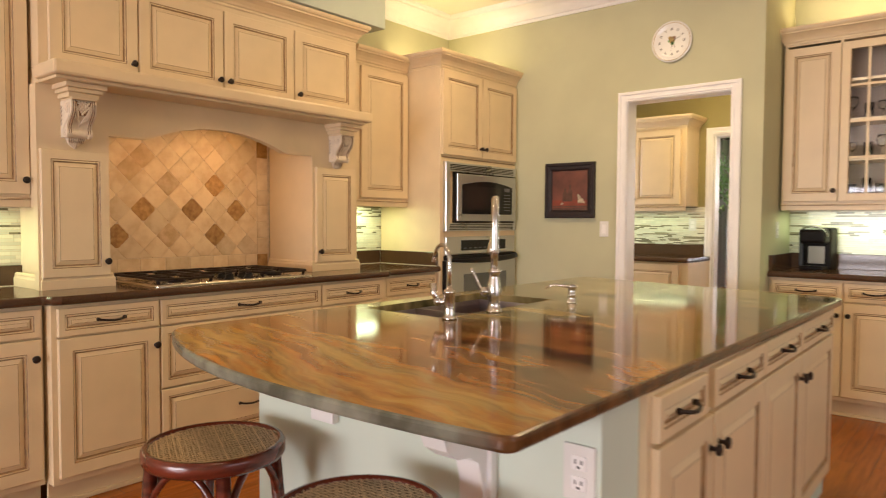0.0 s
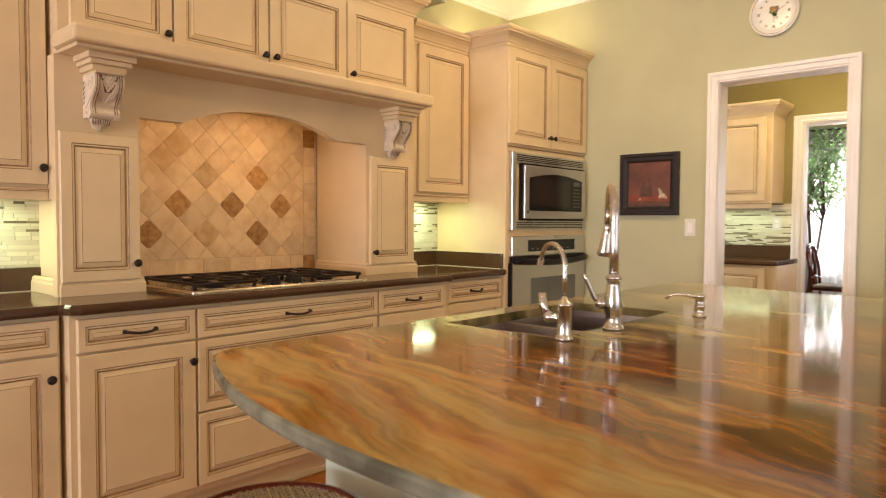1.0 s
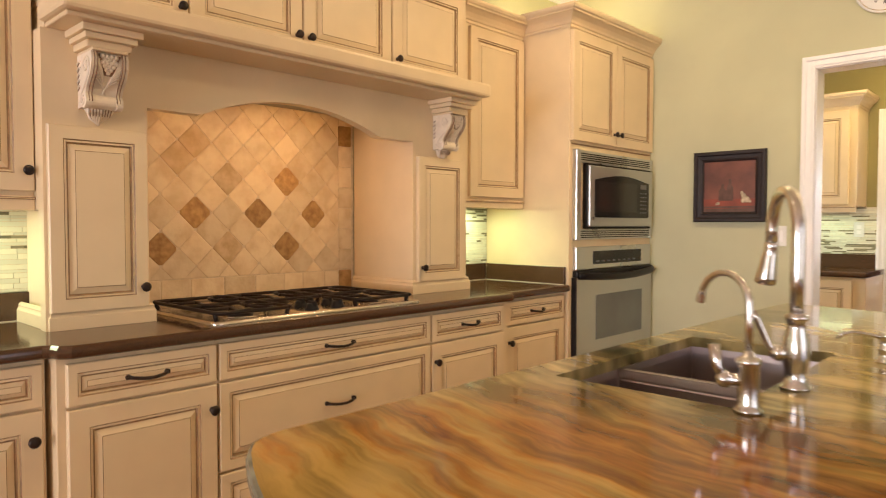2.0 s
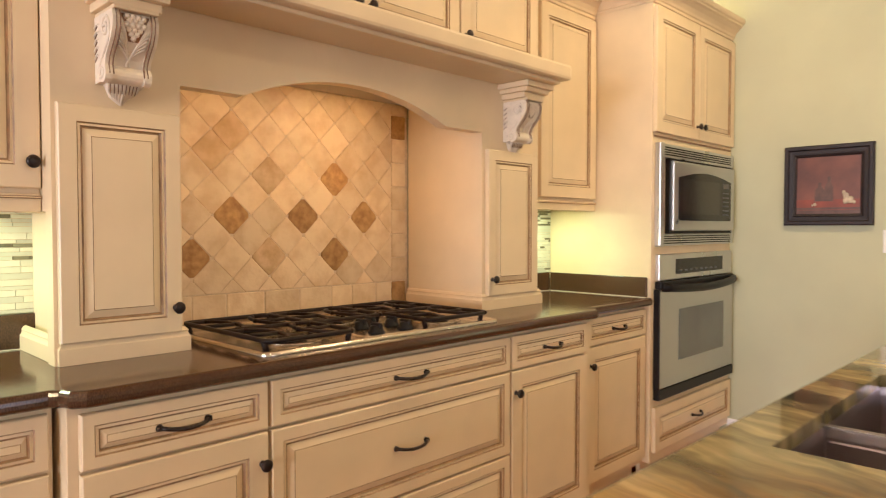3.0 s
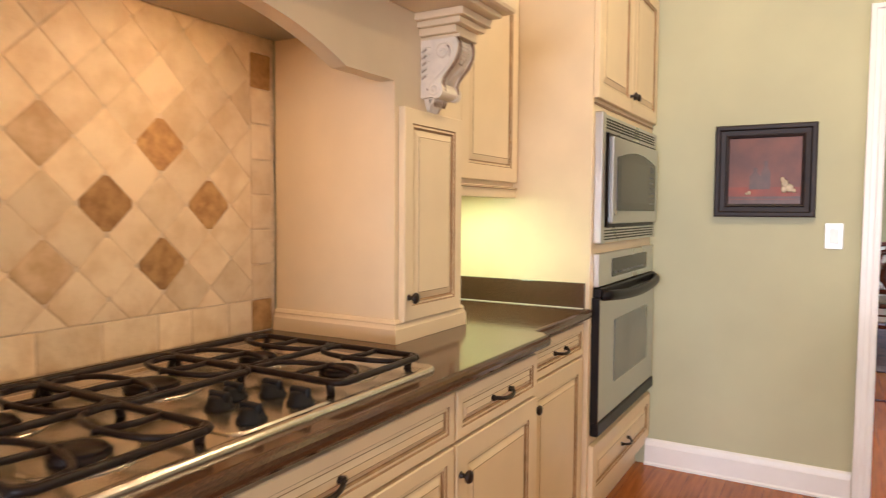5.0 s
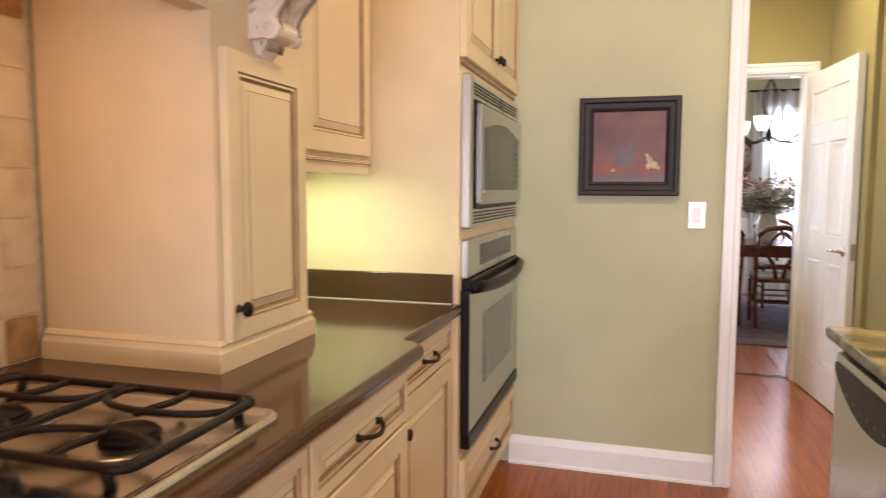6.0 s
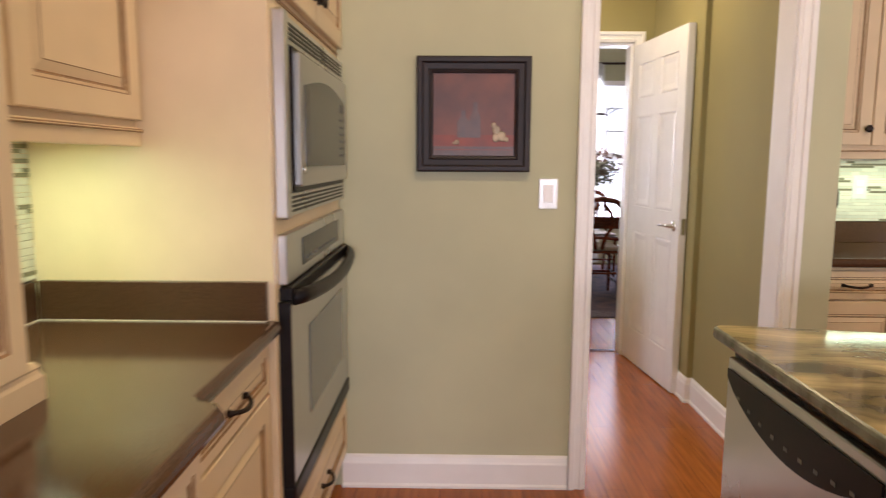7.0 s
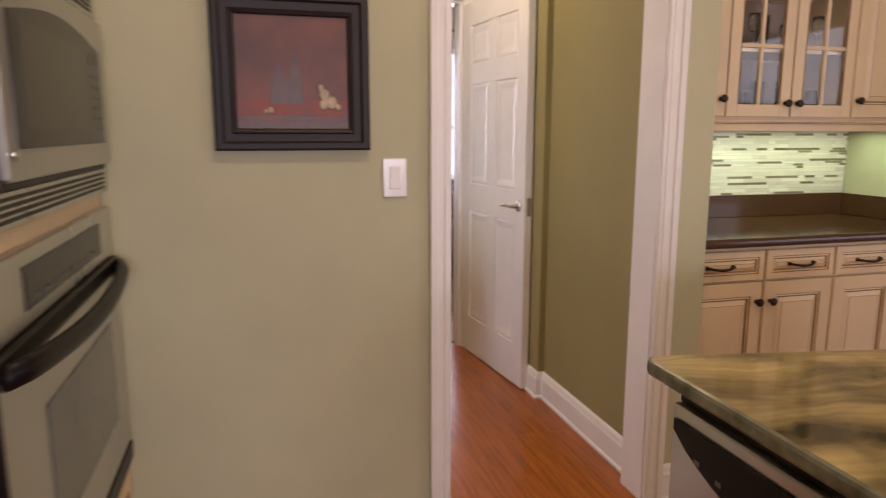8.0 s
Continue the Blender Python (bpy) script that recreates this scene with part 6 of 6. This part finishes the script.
part("case_window", box(-0.06, 0.06, -0.094, -0.089, -0.42, -0.28), BLACK, wc)

# chandelier
ch = empty("chandelier", pose(-1.0, 9.75, 0), "bronze chandelier with lit white glass shades", "chandelier")
bm = add_cyl(bmesh.new(), (0, 0, 2.87), (0, 0, 2.899), 0.06, 0.05, 20)
part("canopy", bm, BRONZE, ch)
bm = bmesh.new()
for k in range(14):
    z = 2.86 - k * 0.032
    add_tube(bm, arc((0, 0, z), 0.017, 0, 360, 10, (1, 0, 0) if k % 2 else (0, 1, 0), (0, 0, 1)), 0.0035, 5)
part("chain", bm, BRONZE, ch)
for s in range(4):
    a = radians(90 * s + 20)
    pts = [(math.cos(a) * r, math.sin(a) * r, z) for r, z in ((0.01, 2.42), (0.07, 2.30), (0.075, 2.15), (0.02, 1.98), (0.01, 1.86))]
    part("cage_bar", add_tube(bmesh.new(), pts, 0.006, 6), BRONZE, ch)
part("hub", add_lathe(bmesh.new(), [(0.01, 1.80), (0.035, 1.83), (0.03, 1.88), (0.012, 1.92)], 14), BRONZE, ch)
for k in range(6):
    a = radians(60 * k + 10)
    c, s = math.cos(a), math.sin(a)
    pts = [(c * r, s * r, z) for r, z in ((0.02, 1.84), (0.12, 1.79), (0.24, 1.78), (0.33, 1.84), (0.34, 1.88))]
    arm = part("arm", add_tube(bmesh.new(), pts, 0.008, 7), BRONZE, ch)
    bm = add_lathe(bmesh.new(), [(0.03, 1.88), (0.05, 1.90), (0.068, 1.95), (0.078, 2.02), (0.074, 2.02), (0.060, 1.95), (0.001, 1.90)], 16, Matrix.Translation((c * 0.34, s * 0.34, 0)))
    part("shade", bm, SHADEGLOW, arm, "lit white glass shade")

# ficus tree in a pot
tr = empty("ficus_tree", pose(-2.55, 10.45, 0), "potted ficus tree with a thin trunk and green leaves", "plant")
bm = add_lathe(bmesh.new(), [(0.13, 0), (0.17, 0.02), (0.20, 0.28), (0.215, 0.30), (0.20, 0.32), (0.18, 0.30), (0.002, 0.28)], 24)
part("pot", bm, DARKWOOD, tr)
trunk = bmesh.new()
add_tube(trunk, [(0, 0, 0.28), (0.03, 0, 0.7), (-0.01, 0.02, 1.2), (-0.06, 0.0, 1.70)], 0.022, 8, 0, 0.015)
add_tube(trunk, [(0.03, 0.02, 0.28), (0.08, 0.02, 0.8), (0.16, 0.0, 1.4), (0.14, 0, 1.8)], 0.018, 8, 0, 0.012)
rt = random.Random(11)
tips = []
for i in range(34):
    z = rt.uniform(1.45, 2.05)
    a = rt.uniform(0, 6.28)
    r = rt.uniform(0.25, 0.62)
    st_ = Vector((-0.03 if i % 2 else 0.14, 0, z - 0.25))
    en = Vector((0.03 + math.cos(a) * r, math.sin(a) * r * 0.9, z + rt.uniform(0.1, 0.45)))
    mid_ = st_.lerp(en, 0.5) + Vector((0, 0, 0.10))
    add_tube(trunk, [st_, mid_, en], 0.007, 5, 0, 0.003)
    tips += [mid_, en, st_.lerp(en, 0.8) + Vector((0, 0, 0.05))]
part("trunk", trunk, BARK, tr)
crown_bm = bmesh.new()
for p in tips:
    for k in range(13):
        q = p + Vector((rt.gauss(0, 0.085), rt.gauss(0, 0.085), rt.gauss(-0.04, 0.085)))
        u = Vector((rt.gauss(0, 0.6), rt.gauss(0, 0.6), -rt.uniform(0.2, 1.0))).normalized() * rt.uniform(0.025, 0.045)
        w = u.orthogonal().normalized() * 0.014
        crown_bm.faces.new([crown_bm.verts.new(q + o) for o in (-u, -u * 0.1 + w, u, -u * 0.1 - w)])
tagged(part("crown_leaves", crown_bm, LEAF, tr), kind="stuff")


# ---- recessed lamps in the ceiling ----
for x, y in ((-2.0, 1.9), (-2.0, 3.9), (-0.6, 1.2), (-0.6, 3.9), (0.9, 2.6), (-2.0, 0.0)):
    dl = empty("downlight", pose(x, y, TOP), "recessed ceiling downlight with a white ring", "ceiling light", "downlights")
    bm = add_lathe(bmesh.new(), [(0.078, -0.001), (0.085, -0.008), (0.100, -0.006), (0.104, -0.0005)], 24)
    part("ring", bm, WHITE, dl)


# ---- mosaic backsplashes: thin glass strips ----
def mosaic(name, m, w, z0, z1, seed, label):
    """Strips 14 mm high and of uneven length, laid in rows on a bed; local x-z plane, facing -y."""
    root = empty(name, m, label, "backsplash", kind="structure")
    part("tile_bed", box(0, w, -0.003, 0, z0, z1), GROUT, root)
    r = random.Random(seed)
    light, dark = bmesh.new(), bmesh.new()
    z = z0 + 0.001
    while z < z1 - 0.008:
        h = min(r.choice((0.011, 0.012, 0.018)), z1 - z - 0.001)
        u = -r.uniform(0, 0.1)
        while u < w:
            ln = r.choice((0.04, 0.06, 0.08, 0.11, 0.14))
            a, b = max(u, 0.0005), min(u + ln - 0.0015, w - 0.0005)
            if b - a > 0.004:
                add_box(dark if (h < 0.015 and r.random() < 0.34) else light, a, b, -0.008, -0.0028, z, z + h - 0.0015)
            u += ln
        z += h
    tagged(part("light_strips", light, MOSAIC, root), kind="stuff")
    tagged(part("dark_strips", dark, MOSAICDARK, root), kind="stuff")


mosaic("mosaic_backsplash", west(3.657, -3.3945), 0.591, CT + 0.100, 1.383, 1, "pale and grey glass mosaic strips under the cabinet")
mosaic("mosaic_backsplash", west(1.04, -3.3995), 0.735, CT + 0.100, 1.336, 2, "pale and grey glass mosaic strips under the cabinet")
mosaic("mosaic_backsplash", pose(-0.901, 5.9995, 0), 1.370, CT + 0.106, 1.368, 3, "pale and grey glass mosaic strips in the nook")
mosaic("mosaic_backsplash", pose(-3.0, 7.1195, 0), 1.115, CT + 0.106, 1.388, 4, "pale and grey glass mosaic strips in the pantry")


# ---- travertine behind the cooktop: diamonds with a square border ----
tp = empty("travertine_panel", west(2.0, -3.509, 0), "tumbled travertine tiles laid as diamonds with brown accents", "backsplash", kind="structure")
part("tile_bed", box(0.0, 1.30, -0.0075, 0, CT + 0.001, 1.83), GROUT, tp)


def clip(poly, axis, lim, keep_less):
    res = []
    for i, p in enumerate(poly):
        q = poly[(i + 1) % len(poly)]
        ip, iq = (p[axis] <= lim) == keep_less, (q[axis] <= lim) == keep_less
        if ip:
            res.append(p)
        if ip != iq:
            t = (lim - p[axis]) / (q[axis] - p[axis])
            res.append(tuple(a + t * (b - a) for a, b in zip(p, q)))
    return res


def tile(poly, material, rr):
    """One tumbled tile with worn, rounded rim."""
    cx, cz = sum(p[0] for p in poly) / len(poly), sum(p[1] for p in poly) / len(poly)
    bm = bmesh.new()
    loops = []
    tilt = rr.uniform(-0.0006, 0.0006)
    for k, out_ in ((1.0, 0.0068), (0.985, 0.0090), (0.95, 0.0104), (0.90, 0.0108)):
        loops.append([bm.verts.new((cx + (x - cx) * k, -out_ - tilt * (1 if x > cx else -1), cz + (z - cz) * k)) for x, z in poly])
    n = len(poly)
    for a, b in zip(loops, loops[1:]):
        for i in range(n):
            bm.faces.new((a[i], a[(i + 1) % n], b[(i + 1) % n], b[i]))
    bm.faces.new(loops[-1])
    part("tile", bm, material, tp)


rr = random.Random(21)
U0, U1, V0, V1 = 0.045, 1.200, CT + 0.101, 1.80
PIT = 0.0765
DARK = {(0, 0), (4, 0), (-4, 0), (2, 2), (2, -2), (-6, -2)}
MID = {(-2, 2), (-2, -2)}
WARMTILE = {(-5, 3), (-4, 4)}
for a in range(-12, 10):
    for b in range(-6, 9):
        if (a + b) % 2:
            continue
        cx, cz = 0.74 + PIT * a, 1.30 + PIT * b
        e = 0.009 if (a, b) in DARK else rr.uniform(0.003, 0.006)
        h = PIT - (0.0045 if (a, b) in DARK else 0.0024)
        poly = [(cx - h + e / 2, cz - e), (cx - e, cz - h + e / 2), (cx + e, cz - h + e / 2), (cx + h - e / 2, cz - e), (cx + h - e / 2, cz + e), (cx + e, cz + h - e / 2), (cx - e, cz + h - e / 2), (cx - h + e / 2, cz + e)]
        poly = [(x + rr.uniform(-0.0016, 0.0016), z + rr.uniform(-0.0016, 0.0016)) for x, z in poly]
        for ax, lim, less in ((0, U0, False), (0, U1, True), (1, V0, False), (1, V1, True)):
            poly = clip(poly, ax, lim, less)
            if len(poly) < 3:
                break
        if len(poly) < 3:
            continue
        area = abs(sum(poly[i - 1][0] * poly[i][1] - poly[i][0] * poly[i - 1][1] for i in range(len(poly)))) / 2
        if area < 0.0003:
            continue
        tile(poly, TRAVDARK if (a, b) in DARK else TRAVMID if (a, b) in MID else TRAVWARM if (a, b) in WARMTILE else TRAV, rr)


def square(u0, u1, v0, v1, material):
    e = 0.004
    tile([(u0 + e, v0), (u1 - e, v0), (u1, v0 + e), (u1, v1 - e), (u1 - e, v1), (u0 + e, v1), (u0, v1 - e), (u0, v0 + e)], material, rr)


u = 0.045
while u < 1.19:
    wd = min(rr.choice((0.105, 0.105, 0.13, 0.155)), 1.2 - u)
    if 1.2 - u - wd < 0.05:
        wd = 1.2 - u
    square(u + 0.001, u + wd - 0.001, CT + 0.003, CT + 0.099, TRAV)
    u += wd
square(1.202, 1.284, CT + 0.003, CT + 0.099, TRAVDARK)
z = CT + 0.101
while z < 1.78:
    square(1.202, 1.284, z + 0.001, min(z + 0.104, 1.80), TRAVDARK if 1.60 < z < 1.70 else TRAV)
    z += 0.105
